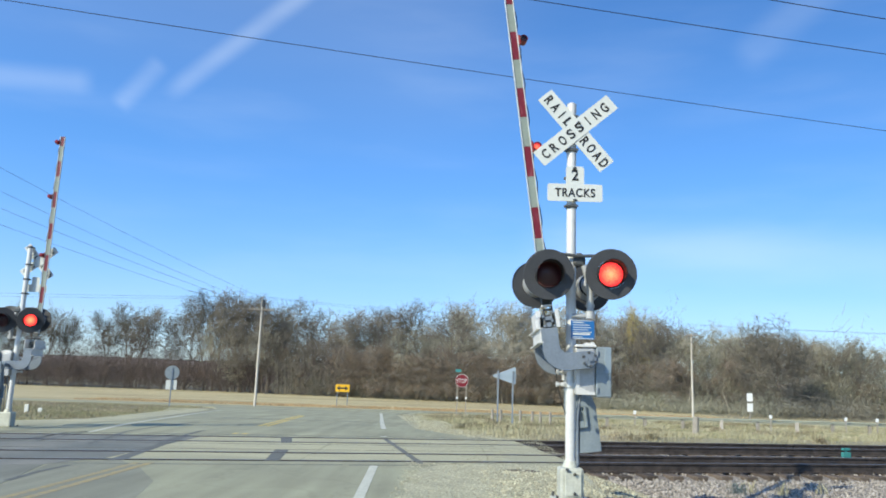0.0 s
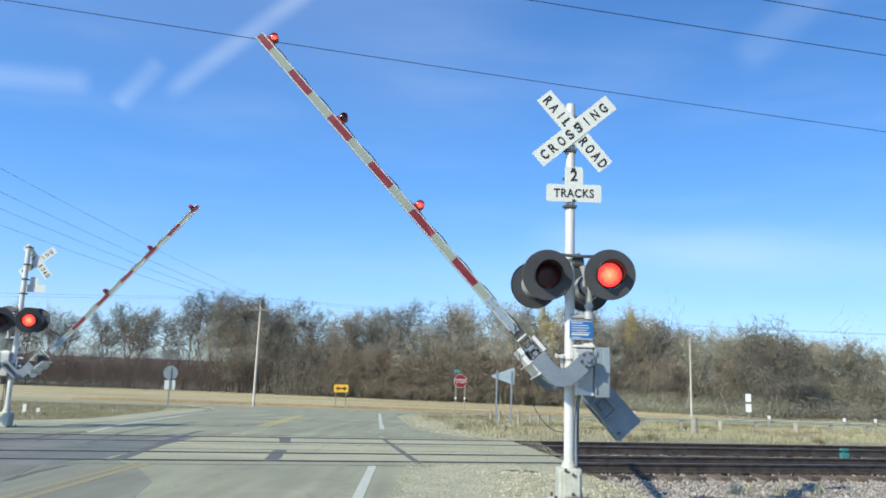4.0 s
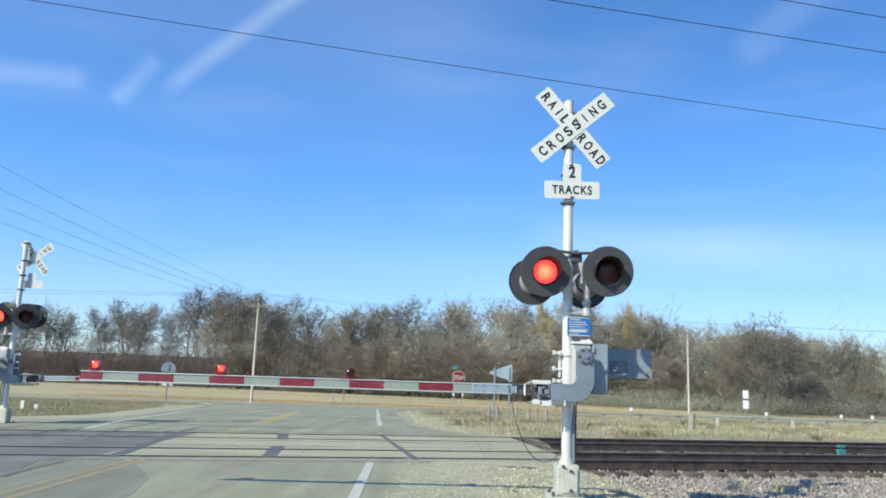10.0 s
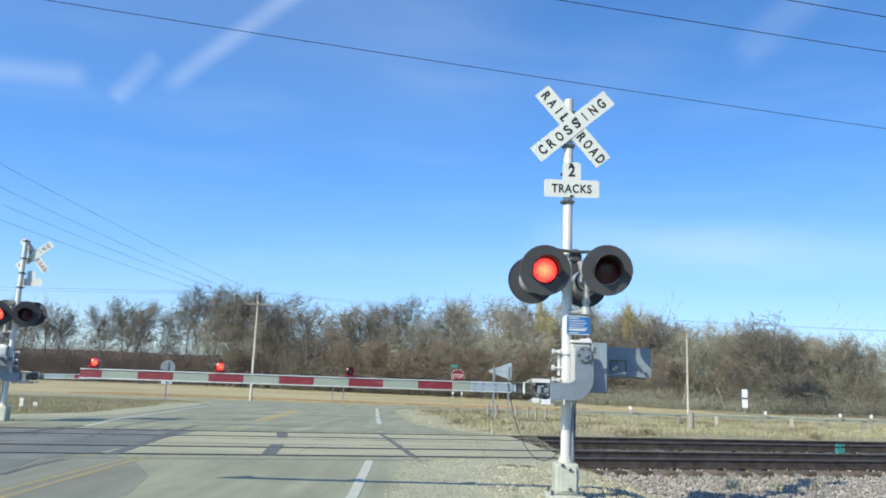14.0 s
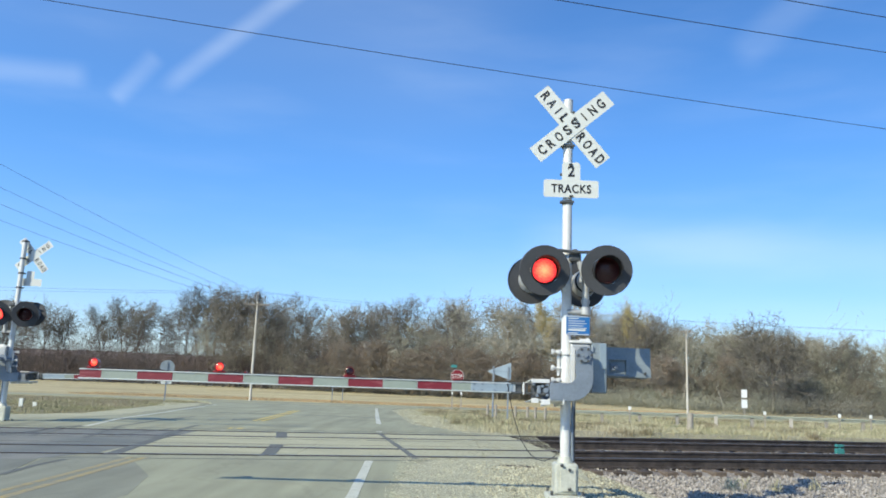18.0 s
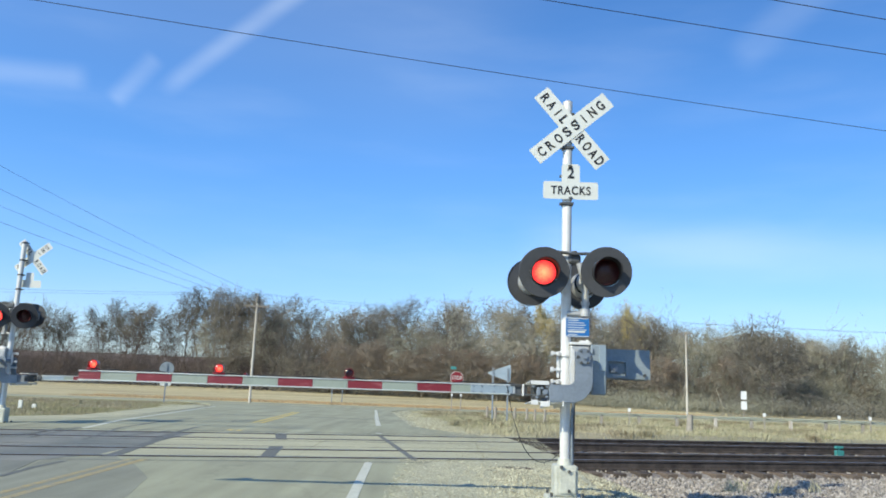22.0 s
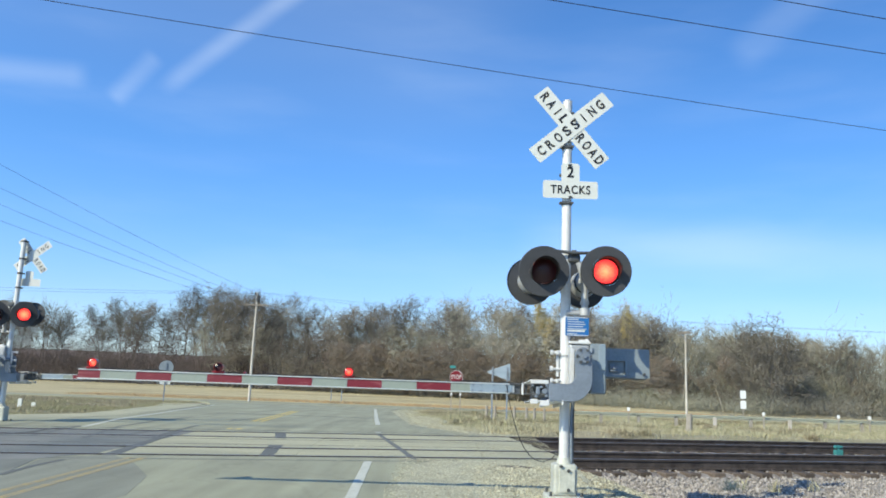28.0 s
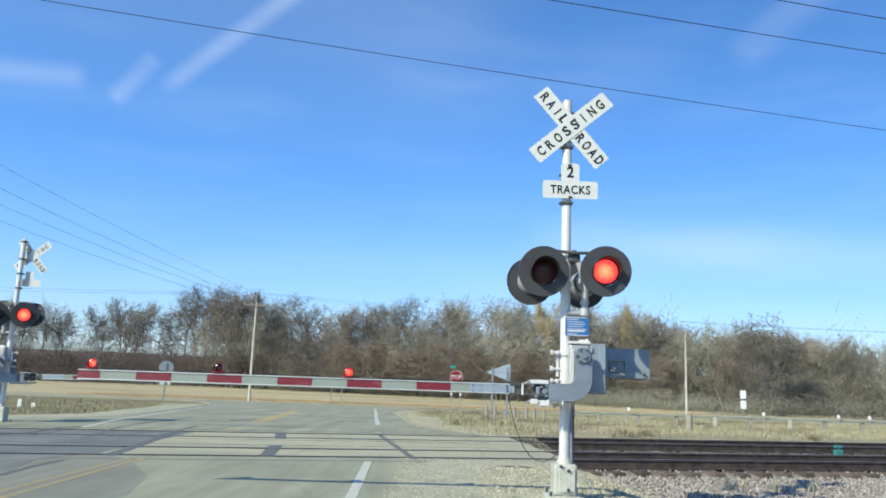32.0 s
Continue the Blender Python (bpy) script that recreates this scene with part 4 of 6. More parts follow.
def build_signal():
    """The near signal: mast, signs, four lamps and the gate's drive. Its origin is the foot of the mast; -Y faces the traffic."""
    sig = empty("crossing_signal", pose(1.555, 9.75, -0.02), "silver railway crossing signal mast with crossbuck, red flashers and gate drive", "crossing signal", "crossing signals")
    bm = bmesh.new()
    cyl(bm, (0, 0, 0.44), (0, 0, 4.98), 0.061, 0.059, 28)
    cyl(bm, (0, 0, 4.98), (0, 0, 5.0), 0.061, 0.03, 28)
    part("mast", bm, M_MAST, sig, smooth=False)
    # cast base with its covers
    bm = bmesh.new()
    box(bm, (0, 0, 0.27), (0.28, 0.28, 0.36), bevel=0.03)
    box(bm, (0, 0, 0.045), (0.44, 0.44, 0.09), bevel=0.02)
    base = part("mast_base", bm, M_BASE, sig, "weathered white cast pedestal base")
    bm = bmesh.new()
    box(bm, (0.015, -0.148, 0.265), (0.19, 0.018, 0.27), bevel=0.008)
    part("cover_plate", bm, M_BASE, base)
    for x, z in ((0.03, 0.16), (0.03, 0.38), (-0.06, 0.43)):
        bm = bmesh.new()
        cyl(bm, (x, -0.15, z), (x, -0.185, z), 0.022, 0.018, 6)
        part("bolt", bm, M_DARKIRON, base)
    for x in (-0.18, 0.18):
        for y in (-0.18, 0.18):
            bm = bmesh.new()
            cyl(bm, (x, y, 0.085), (x, y, 0.14), 0.018, 0.018, 6)
            part("anchor_bolt", bm, M_DARKIRON, base)
    bm = bmesh.new()
    cyl(bm, (0, 0, 0.44), (0, 0, 0.52), 0.10, 0.075, 24)
    part("collar", bm, M_BASE, base)
    # crossbuck
    cb = 4.605
    for ang, y, txt in ((-49.5, -0.092, None), (40.5, -0.100, "CROSSING")):
        m = pose(0.035, y, cb, 0, -ang, 0)
        bm = bmesh.new()
        prism(bm, rounded(1.22, 0.228, 0.012), -0.002, 0.002)
        blade = part("crossbuck_blade", bm, M_SIGNWHITE, sig, "white reflective blade with black capitals", m)
        if txt:
            spell(blade, txt, 0.12, -0.01, 0.139)
        else:
            spell(blade, "RAIL", 0.12, -0.33, 0.125)
            spell(blade, "ROAD", 0.12, 0.365, 0.122)
    # number of tracks
    bm = bmesh.new()
    o = [(-0.115, 0.0), (-0.115, 0.20), (-0.09, 0.228), (0.09, 0.228), (0.115, 0.20), (0.115, 0.0)]
    r = rounded(0.69, 0.225, 0.028, 4, 0, -0.1125)
    prism(bm, o, -0.002, 0.002)
    prism(bm, r, -0.0022, 0.0018)
    tr = part("track_count_sign", bm, M_SIGNWHITE, sig, "white sign reading 2 TRACKS", pose(0.03, -0.092, 3.905))
    words("letter", "2", 0.135, pose(0.0, -0.006, 0.115), M_BLACK, tr, 0.085, 0.004)
    words("lettering", "TRACKS", 0.105, pose(0.0, -0.006, -0.112), M_BLACK, tr, 0.50, 0.003)
    for z in (4.36, 4.80, 3.63, 3.99):
        bm = bmesh.new()
        cyl(bm, (0, 0, z - 0.02), (0, 0, z + 0.02), 0.072, 0.072, 20)
        box(bm, (0.0, -0.07, z), (0.15, 0.02, 0.03), bevel=0.004)
        box(bm, (-0.085, -0.03, z), (0.03, 0.05, 0.03), bevel=0.004)
        part("sign_clamp", bm, M_DARKIRON, sig)
    for x, y, z, a in ((0.075, -0.112, 4.70, 40), (0.02, -0.105, 4.105, 0), (0.03, -0.105, 3.695, 0)):
        bm = bmesh.new()
        box(bm, (0, 0, 0), (0.045, 0.016, 0.026), bevel=0.004)
        cyl(bm, (0, -0.004, 0), (0, -0.022, 0), 0.014, 0.014, 6)
        part("sign_bolt", bm, M_DARKIRON, sig, at=pose(x, y, z, 0, a, 0))
    # crossarm, junction box and the four lamps
    bm = bmesh.new()
    cyl(bm, (0.225, -0.06, 2.30), (0.225, -0.06, 2.64), 0.042, 0.042, 18)
    cyl(bm, (0.225, -0.06, 2.64), (0.15, -0.06, 2.88), 0.046, 0.04, 18)
    cyl(bm, (0.225, -0.06, 2.22), (0.225, -0.06, 2.31), 0.062, 0.062, 18)
    cyl(bm, (0.225, -0.06, 2.36), (0.225, -0.06, 2.40), 0.054, 0.054, 18)
    cyl(bm, (0.0, -0.06, 2.25), (0.225, -0.06, 2.25), 0.03, 0.03, 12)
    part("lamp_riser", bm, M_HOUSING, sig, smooth=False)
    bm = bmesh.new()
    tube(bm, [(-0.33, -0.10, 3.0), (-0.15, -0.12, 3.005), (0.08, -0.12, 2.985), (0.2, -0.12, 2.99), (0.46, -0.10, 3.0)], 0.02, 10)
    part("lamp_crossarm", bm, M_DARKIRON, sig)
    bm = bmesh.new()
    box(bm, (0.09, 0.0, 2.93), (0.16, 0.16, 0.12), bevel=0.03)
    cyl(bm, (0.09, -0.06, 2.99), (0.09, -0.06, 3.03), 0.05, 0.03, 12)
    part("junction_box", bm, M_DARKIRON, sig)
    bm = bmesh.new()
    for x in (-0.32, 0.42):
        cyl(bm, (x, 0.02, 2.72), (x, 0.02, 2.97), 0.022, 0.022, 10)
        cyl(bm, (x, 0.02, 2.72), (x * 0.9, -0.16, 2.72), 0.03, 0.03, 10)
        cyl(bm, (x, 0.02, 2.70), (x * 0.9 - 0.12, 0.22, 2.64), 0.03, 0.03, 10)
    part("lamp_bracket", bm, M_GALV, sig)
    plates = {}
    for key, x, y, z, yaw in (("left", -0.315, -0.30, 2.72, -2), ("right", 0.435, -0.30, 2.745, -6), ("rear_left", -0.40, 0.36, 2.675, 186), ("rear_right", 0.27, 0.36, 2.65, 184)):
        lamp, plates[key] = flasher(sig, pose(x, y, z, 4, 0, yaw))
    # blue notice
    bm = bmesh.new()
    prism(bm, rounded(0.285, 0.235, 0.015), -0.002, 0.002)
    note = part("blue_notice", bm, M_BLUE, sig, "small blue notice with white print bars", pose(0.13, -0.085, 2.085))
    rng = random.Random(2)
    bm = bmesh.new()
    for i, (w, h) in enumerate(((0.13, 0.010), (0.20, 0.008), (0.22, 0.008), (0.19, 0.008), (0.23, 0.008), (0.21, 0.020), (0.12, 0.008))):
        prism(bm, [(-0.12, 0.080 - i * 0.029), (-0.12 + w, 0.080 - i * 0.029), (-0.12 + w, 0.080 - i * 0.029 + h), (-0.12, 0.080 - i * 0.029 + h)], -0.0045, -0.002)
    part("print_bars", bm, M_SIGNWHITE, note)
    for a, b, w, h in ((0, 0.108, 0.27, 0.008), (0, -0.108, 0.27, 0.008)):
        bm = bmesh.new()
        prism(bm, rounded(w, h, 0.003, 1, a, b), -0.0042, -0.002)
        part("border", bm, M_SIGNWHITE, note)
    # drive of the gate: the shaft casting and the motor cabinet beside it
    bm = bmesh.new()
    box(bm, (0.155, 0.02, 1.585), (0.245, 0.30, 0.56), bevel=0.025)
    drive = part("gate_drive", bm, M_HOUSING, sig, "grey steel gate drive cabinet")
    # a block darker than the casting beside it
    bm = bmesh.new()
    box(bm, (0.375, 0.04, 1.58), (0.19, 0.36, 0.60), bevel=0.015)
    part("motor_cabinet", bm, M_GREYBOX, drive, "grey enamelled motor cabinet")
    # paler plate added at the upper right of the darker block
    bm = bmesh.new()
    box(bm, (0.425, -0.145, 1.72), (0.08, 0.014, 0.30), bevel=0.004)
    part("side_door", bm, M_SIGNBACK, drive)
    for z in (1.36, 1.80):
        bm = bmesh.new()
        cyl(bm, (0.30, -0.15, z - 0.03), (0.30, -0.15, z + 0.03), 0.014, 0.014, 8)
        part("hinge", bm, M_GALV, drive)
    bm = bmesh.new()
    box(bm, (0.16, 0.0, 1.885), (0.26, 0.30, 0.035), bevel=0.012)
    box(bm, (0.22, -0.04, 1.91), (0.12, 0.12, 0.03), bevel=0.008)
    cyl(bm, (0.25, -0.08, 1.91), (0.25, -0.08, 1.935), 0.02, 0.016, 8)
    part("drive_lid", bm, M_MAST, drive, "pale painted lid")
    bm = bmesh.new()
    prism(bm, [(0.045, 1.33), (0.085, 1.40), (0.085, 1.80), (0.045, 1.84)], -0.150, -0.128)
    prism(bm, [(0.045, 1.305), (0.27, 1.305), (0.27, 1.335), (0.20, 1.345), (0.10, 1.39), (0.045, 1.39)], -0.152, -0.128)
    part("casting_rib", bm, M_MAST, drive, "pale cast rim")
    bm = bmesh.new()
    for z in (1.42, 1.76):
        cyl(bm, (0, 0, z - 0.03), (0, 0, z + 0.03), 0.085, 0.085, 20)
        cyl(bm, (-0.17, -0.05, z), (0.14, -0.05, z), 0.017, 0.017, 8)
        cyl(bm, (-0.185, -0.05, z), (-0.155, -0.05, z), 0.032, 0.032, 6)
        box(bm, (-0.10, -0.05, z), (0.035, 0.06, 0.05), bevel=0.006)
    cyl(bm, (-0.17, -0.02, 1.565), (0.05, -0.02, 1.565), 0.015, 0.015, 8)
    cyl(bm, (-0.185, -0.02, 1.565), (-0.15, -0.02, 1.565), 0.032, 0.032, 6)
    box(bm, (-0.09, 0.02, 1.60), (0.03, 0.05, 0.26), bevel=0.006)
    part("mounting_bracket", bm, M_MAST, drive)
    bm = bmesh.new()
    tube(bm, [(0.14, 0.03, 1.33), (0.10, 0.02, 1.18), (0.082, 0.0, 1.0), (0.080, -0.015, 0.7), (0.082, -0.03, 0.47)], 0.019, 8)
    part("conduit", bm, M_GALV, sig)
    bm = bmesh.new()
    tube(bm, [(0.11, 0.05, 0.46), (0.115, 0.05, 0.9), (0.12, 0.05, 1.3)], 0.012, 6)
    part("conduit", bm, M_DARKIRON, sig)
    return sig, plates


PIVOT = Vector((1.72, 9.60, 1.685))


def build_gate():
    """The gate arm with its elbow and counterweight, level, about its pivot; it reaches along -X."""
    arm = empty("crossing_gate", Matrix(), "red and white striped crossing gate arm with red lamps", "crossing gate", "crossing gates")
    zc, x0, x1 = -0.384, -0.70, -5.784
    bm = bmesh.new()
    for z in (-0.052, 0.052):
        box(bm, ((x0 + x1) / 2, 0, zc + z), (x0 - x1, 0.05, 0.012), bevel=0.002)
    box(bm, ((x0 + x1) / 2, 0, zc), (x0 - x1, 0.014, 0.10))
    part("channel", bm, M_ARMFRAME, arm, "bright aluminium channel")
    stripe = 0.4075
    x = -5.784
    k = 0
    while x < -1.2:
        w = 0.253 if k == 0 else stripe
        bm = bmesh.new()
        box(bm, (x + w / 2, 0, zc), (w - 0.004, 0.024, 0.092))
        part("stripe", bm, M_ARMRED if k % 2 == 0 else M_ARMWHITE, arm)
        x += w
        k += 1
    bm = bmesh.new()
    box(bm, (-0.98, -0.001, zc), (0.5, 0.034, 0.125), bevel=0.004)
    part("sleeve", bm, M_SIGNBACK, arm, "plain aluminium sleeve")
    for x in (-0.8, -0.95, -1.1, -1.2):
        for z in (-0.035, 0.035):
            bm = bmesh.new()
            cyl(bm, (x, -0.018, zc + z), (x, -0.03, zc + z), 0.011, 0.011, 6)
            part("bolt", bm, M_GALV, arm)
    # elbow plates and the clamp that holds the arm
    elbow = [(0.10 + 0.103 * math.cos(radians(a)), 0.02 + 0.103 * math.sin(radians(a))) for a in range(180, -1, -20)]
    elbow += [(-0.057 + 0.26 * math.cos(radians(a)), -0.25 + 0.27 * math.sin(radians(a))) for a in range(0, -91, -10)]
    elbow += [(-0.315, -0.515), (-0.315, -0.315)]
    elbow += [(-0.10 + 0.097 * math.cos(radians(a)), -0.218 + 0.097 * math.sin(radians(a))) for a in range(-90, 1, 18)]
    for y in (-0.145, 0.42):
        bm = bmesh.new()
        prism(bm, elbow, y - 0.012, y + 0.012)
        bmesh.ops.bevel(bm, geom=[e for e in bm.edges if abs(e.verts[0].co.y - e.verts[1].co.y) < 1e-6], offset=0.004, segments=1, affect="EDGES")
        part("elbow_plate", bm, M_GALV, arm, "curved galvanised steel arm")
    bm = bmesh.new()
    cyl(bm, (0.10, -0.19, 0.015), (0.10, 0.98, 0.015), 0.045, 0.045, 20)
    cyl(bm, (0.10, -0.185, 0.015), (0.10, -0.158, 0.015), 0.078, 0.072, 20)
    cyl(bm, (0.10, -0.215, 0.015), (0.10, -0.185, 0.015), 0.030, 0.026, 6)
    part("shaft", bm, M_GALV, arm)
    for i in range(6):
        a = i * math.pi / 3
        bm = bmesh.new()
        cyl(bm, (0.10 + 0.078 * math.cos(a), -0.158, 0.015 + 0.078 * math.sin(a)), (0.10 + 0.078 * math.cos(a), -0.195, 0.015 + 0.078 * math.sin(a)), 0.017, 0.017, 6)
        part("hub_bolt", bm, M_DARKIRON, arm)
    # the channel that ties the two plates together under the arm
    bm = bmesh.new()
    box(bm, (-0.235, 0.138, -0.522), (0.15, 0.56, 0.012), bevel=0.002)
    for x in (-0.318, -0.152):
        box(bm, (x, 0.138, -0.535), (0.014, 0.60, 0.065), bevel=0.003)
    # the brightness of its sunlit face is put into the pale colour
    part("tie_channel", bm, M_MAST, arm, "tie channel in the pale tone of its lit face")
    bm = bmesh.new()
    tube(bm, [(-0.16, 0.30, -0.50), (-0.05, 0.2, -0.36), (0.02, 0.1, -0.2)], 0.012, 6)
    tube(bm, [(-0.10, 0.05, -0.50), (0.0, 0.3, -0.30)], 0.012, 6)
    part("brace", bm, M_GALV, arm)
    bm = bmesh.new()
    box(bm, (-0.425, 0.10, -0.285), (0.215, 0.50, 0.014), bevel=0.003)
    box(bm, (-0.425, -0.150, -0.300), (0.215, 0.012, 0.045), bevel=0.003)
    part("clamp_plate", bm, M_MAST, arm, "white painted clamp plate")
    bm = bmesh.new()
    box(bm, (-0.43, 0.10, -0.520), (0.20, 0.50, 0.014), bevel=0.003)
    box(bm, (-0.49, -0.150, -0.528), (0.085, 0.012, 0.055), bevel=0.003)
    box(bm, (-0.37, -0.156, -0.550), (0.10, 0.012, 0.05), bevel=0.003)
    part("clamp_plate", bm, M_MAST, arm, "white painted clamp plate")
    bm = bmesh.new()
    box(bm, (-0.385, 0.04, -0.405), (0.10, 0.18, 0.13), bevel=0.02)
    cyl(bm, (-0.52, -0.09, -0.355), (-0.33, -0.09, -0.365), 0.020, 0.020, 8)
    cyl(bm, (-0.50, -0.08, -0.455), (-0.33, -0.10, -0.445), 0.024, 0.024, 8)
    box(bm, (-0.47, 0.06, -0.40), (0.035, 0.22, 0.17), bevel=0.01)
    part("clamp_body", bm, M_DARKIRON, arm)
    bm = bmesh.new()
    box(bm, (-0.435, -0.10, -0.40), (0.05, 0.05, 0.10), bevel=0.012)
    cyl(bm, (-0.36, -0.13, -0.405), (-0.36, -0.02, -0.405), 0.032, 0.032, 10)
    part("clamp_knuckle", bm, M_GALV, arm)
    for x, z in ((-0.50, -0.34), (-0.40, -0.36), (-0.34, -0.34), (-0.34, -0.46), (-0.46, -0.47)):
        bm = bmesh.new()
        cyl(bm, (x, -0.10, z), (x, -0.145, z), 0.020, 0.016, 6)
        part("bolt", bm, M_GALV, arm)
    bm = bmesh.new()
    for z in (-0.055, 0.055):
        cyl(bm, (-0.36, -0.02, zc + z), (-0.76, -0.02, zc + z), 0.012, 0.012, 8)
    box(bm, (-0.56, 0.02, zc), (0.02, 0.05, 0.13), bevel=0.006)
    box(bm, (-0.665, 0.03, zc), (0.09, 0.03, 0.10), bevel=0.006)
    part("breakaway_clamp", bm, M_DARKIRON, arm)
    bm = bmesh.new()
    box(bm, (-0.605, -0.01, zc), (0.022, 0.05, 0.14), bevel=0.006)
    part("clamp_strap", bm, M_MAST, arm)
    # counterweight on the far end of the shaft
    for y in (0.78, 0.95):
        bm = bmesh.new()
        prism(bm, [(0.02, 0.11), (0.45, 0.20), (0.62, 0.24), (1.18, 0.24), (1.18, -0.14), (0.62, -0.14), (0.40, -0.11), (0.02, -0.08)], y - 0.010, y + 0.010)
        part("counterweight_plate", bm, M_GREYBOX, arm, "grey steel counterweight plate")
    bm = bmesh.new()
    box(bm, (1.03, 0.865, 0.05), (0.27, 0.15, 0.35), bevel=0.01)
    part("counterweight", bm, M_GREYBOX, arm)
    bm = bmesh.new()
    for x, z, w, h in ((0.73, 0.085, 0.28, 0.03), (0.73, -0.125, 0.28, 0.03), (0.60, -0.02, 0.03, 0.20), (0.86, -0.02, 0.03, 0.20)):
        box(bm, (x, 0.745, z), (w, 0.05, h), bevel=0.005)
    part("counterweight_pocket", bm, M_GREYBOX, arm)
    bm = bmesh.new()
    box(bm, (0.70, 0.75, -0.02), (0.11, 0.04, 0.09), bevel=0.006)
    cyl(bm, (0.70, 0.73, -0.02), (0.70, 0.70, -0.02), 0.022, 0.022, 6)
    part("weight_clamp", bm, M_GALV, arm)
    bm = bmesh.new()
    cyl(bm, (1.10, 0.76, -0.09), (1.10, 0.735, -0.09), 0.02, 0.02, 6)
    part("bolt", bm, M_DARKIRON, arm)
    # lamps along the top
    plates = []
    for x in (-5.628, -4.182, -2.666):
        bm = bmesh.new()
        box(bm, (x, 0, zc + 0.072), (0.14, 0.07, 0.03), bevel=0.008)
        lathe(bm, [(-0.075, 0.0), (-0.075, 0.03), (-0.06, 0.05), (0.05, 0.056), (0.055, 0.053), (0.05, 0.050), (-0.05, 0.046), (-0.06, 0.0)], 20, Matrix.Translation((x, 0, zc + 0.128)))
        lamp = part("arm_lamp", bm, M_REDLENS, arm, "small red gate lamp", smooth=False)
        bm = bmesh.new()
        lathe(bm, [(0.046, 0.050), (0.056, 0.03), (0.06, 0.0)], 20, Matrix.Translation((x, 0, zc + 0.128)))
        part("lens", bm, M_GLASS, lamp, smooth=True)
        p = led_face(lamp, 0.046, 0, M_LIT_SMALL)
        p.matrix_basis = pose(x, -0.008, zc + 0.128)
        plates.append(p)
    bm = bmesh.new()
    tube(bm, [(x0 - (x0 + 5.66) * i / 40, 0.0, zc + 0.066 + 0.012 * math.sin(i * 1.7)) for i in range(41)], 0.007, 5)
    part("lamp_cable", bm, M_CABLE, arm)
    return arm, plates


signal, signal_plates = build_signal()
gate, gate_plates = build_gate()
near_level = Matrix.Translation(PIVOT) @ pose(0, 0, 0, -4.5, 0, 2.5)
OFFSET = pose(-0.10, 0, -0.015)
gate.matrix_basis = near_level @ OFFSET
# the slack cable between arm and mast, in stiff links
CABLE_ON_ARM, CABLE_ON_MAST, CABLE_LINKS, CABLE_LENGTH = Vector((-0.80, -0.035, -0.335)), Vector((1.66, 9.84, 0.93)), 16, 1.76
cable = empty("gate_cable", Matrix(), "black slack cable hanging between gate arm and mast", "cable")
cable_links = []
for i in range(CABLE_LINKS):
    bm = bmesh.new()
    cyl(bm, (0, 0, 0), (CABLE_LENGTH / CABLE_LINKS, 0, 0), 0.005, 0.005, 8)
    cable_links.append(part("cable_link", bm, M_CABLE, cable, smooth=True))


def cable_poses(a, b):
    """The links' poses when the cable hangs from a to b."""
    flat = Vector((b.x - a.x, b.y - a.y, 0))
    d, h = max(flat.length, 0.05), b.z - a.z
    along = flat.normalized()
    chord = math.sqrt(max(CABLE_LENGTH ** 2 - h * h, d * d * 1.0001))
    lo, hi = 0.004, 20.0
    for _ in range(60):
        k = (lo + hi) / 2
        if d / (2 * k) > 300 or 2 * k * math.sinh(d / (2 * k)) > chord:
            lo = k
        else:
            hi = k
    mid = d / 2 - k * math.atanh(max(-0.999999, min(0.999999, h / CABLE_LENGTH)))
    at = []
    for i in range(CABLE_LINKS + 1):
        run = k * math.sinh((0 - mid) / k) + CABLE_LENGTH * i / CABLE_LINKS
        u = mid + k * math.asinh(run / k)
        at.append(a + along * u + Vector((0, 0, k * (math.cosh((u - mid) / k) - math.cosh(mid / k)))))
    out = []
    for p, q in zip(at, at[1:]):
        x = (q - p).normalized()
        y = Vector((-along.y, along.x, 0))
        z = x.cross(y)
        m = Matrix((x, y, z)).transposed().to_4x4()
        m.translation = p
        out.append(m)
    return out


FAR_PIVOT = Vector((-10.52, 19.7, 1.475))
far_level = Matrix.Translation(FAR_PIVOT) @ pose(0, 0, 0, 0, 0, 183)
far_gate = copy_thing(gate, far_level @ OFFSET)
far_signal = copy_thing(signal, pose(-10.58, 19.7, -0.10, 0, -0.9, 183))
# on the far mast the crossbuck is set off on its bracket and lettered towards this side
for o in list(far_signal.children):
    if o.name.startswith("crossbuck_blade"):
        ang = 40.5 if any(c.location.x > 0.45 for c in o.children if len(o.children) == 8 and abs(c.location.x) < 0.1) or len([c for c in o.children if abs(c.location.x) < 0.1]) else -49.5
        o.matrix_basis = pose(-0.20, -0.13 if ang > 0 else -0.12, 4.19, 0, 0, 180) @ pose(0, 0, 0, 0, -ang, 0) @ Matrix.Scale(0.84, 4)
    elif o.name.startswith("sign_bolt"):
        bpy.data.objects.remove(o)
    elif o.name.startswith("flasher_lamp") and o.location.y > 0:
        o.matrix_basis = o.matrix_basis @ pose(0, 0, 0, 0, 0, 15)
    elif o.name.startswith("mast") and not o.name.startswith("mast_base"):
        o.data = o.data.copy()
        for v in o.data.vertices:
            if v.co.z > 4.0:
                v.co.z -= 0.42
    elif o.name.startswith("sign_clamp"):
        o.matrix_basis = pose(0, 0, -0.28)
    elif o.name.startswith("track_count_sign"):
        o.matrix_basis = pose(-0.19, -0.11, 3.60) @ Matrix.Scale(0.84, 4)
    elif o.name.startswith("blue_notice"):
        for c in list(o.children):
            bpy.data.objects.remove(c)
        bpy.data.objects.remove(o)
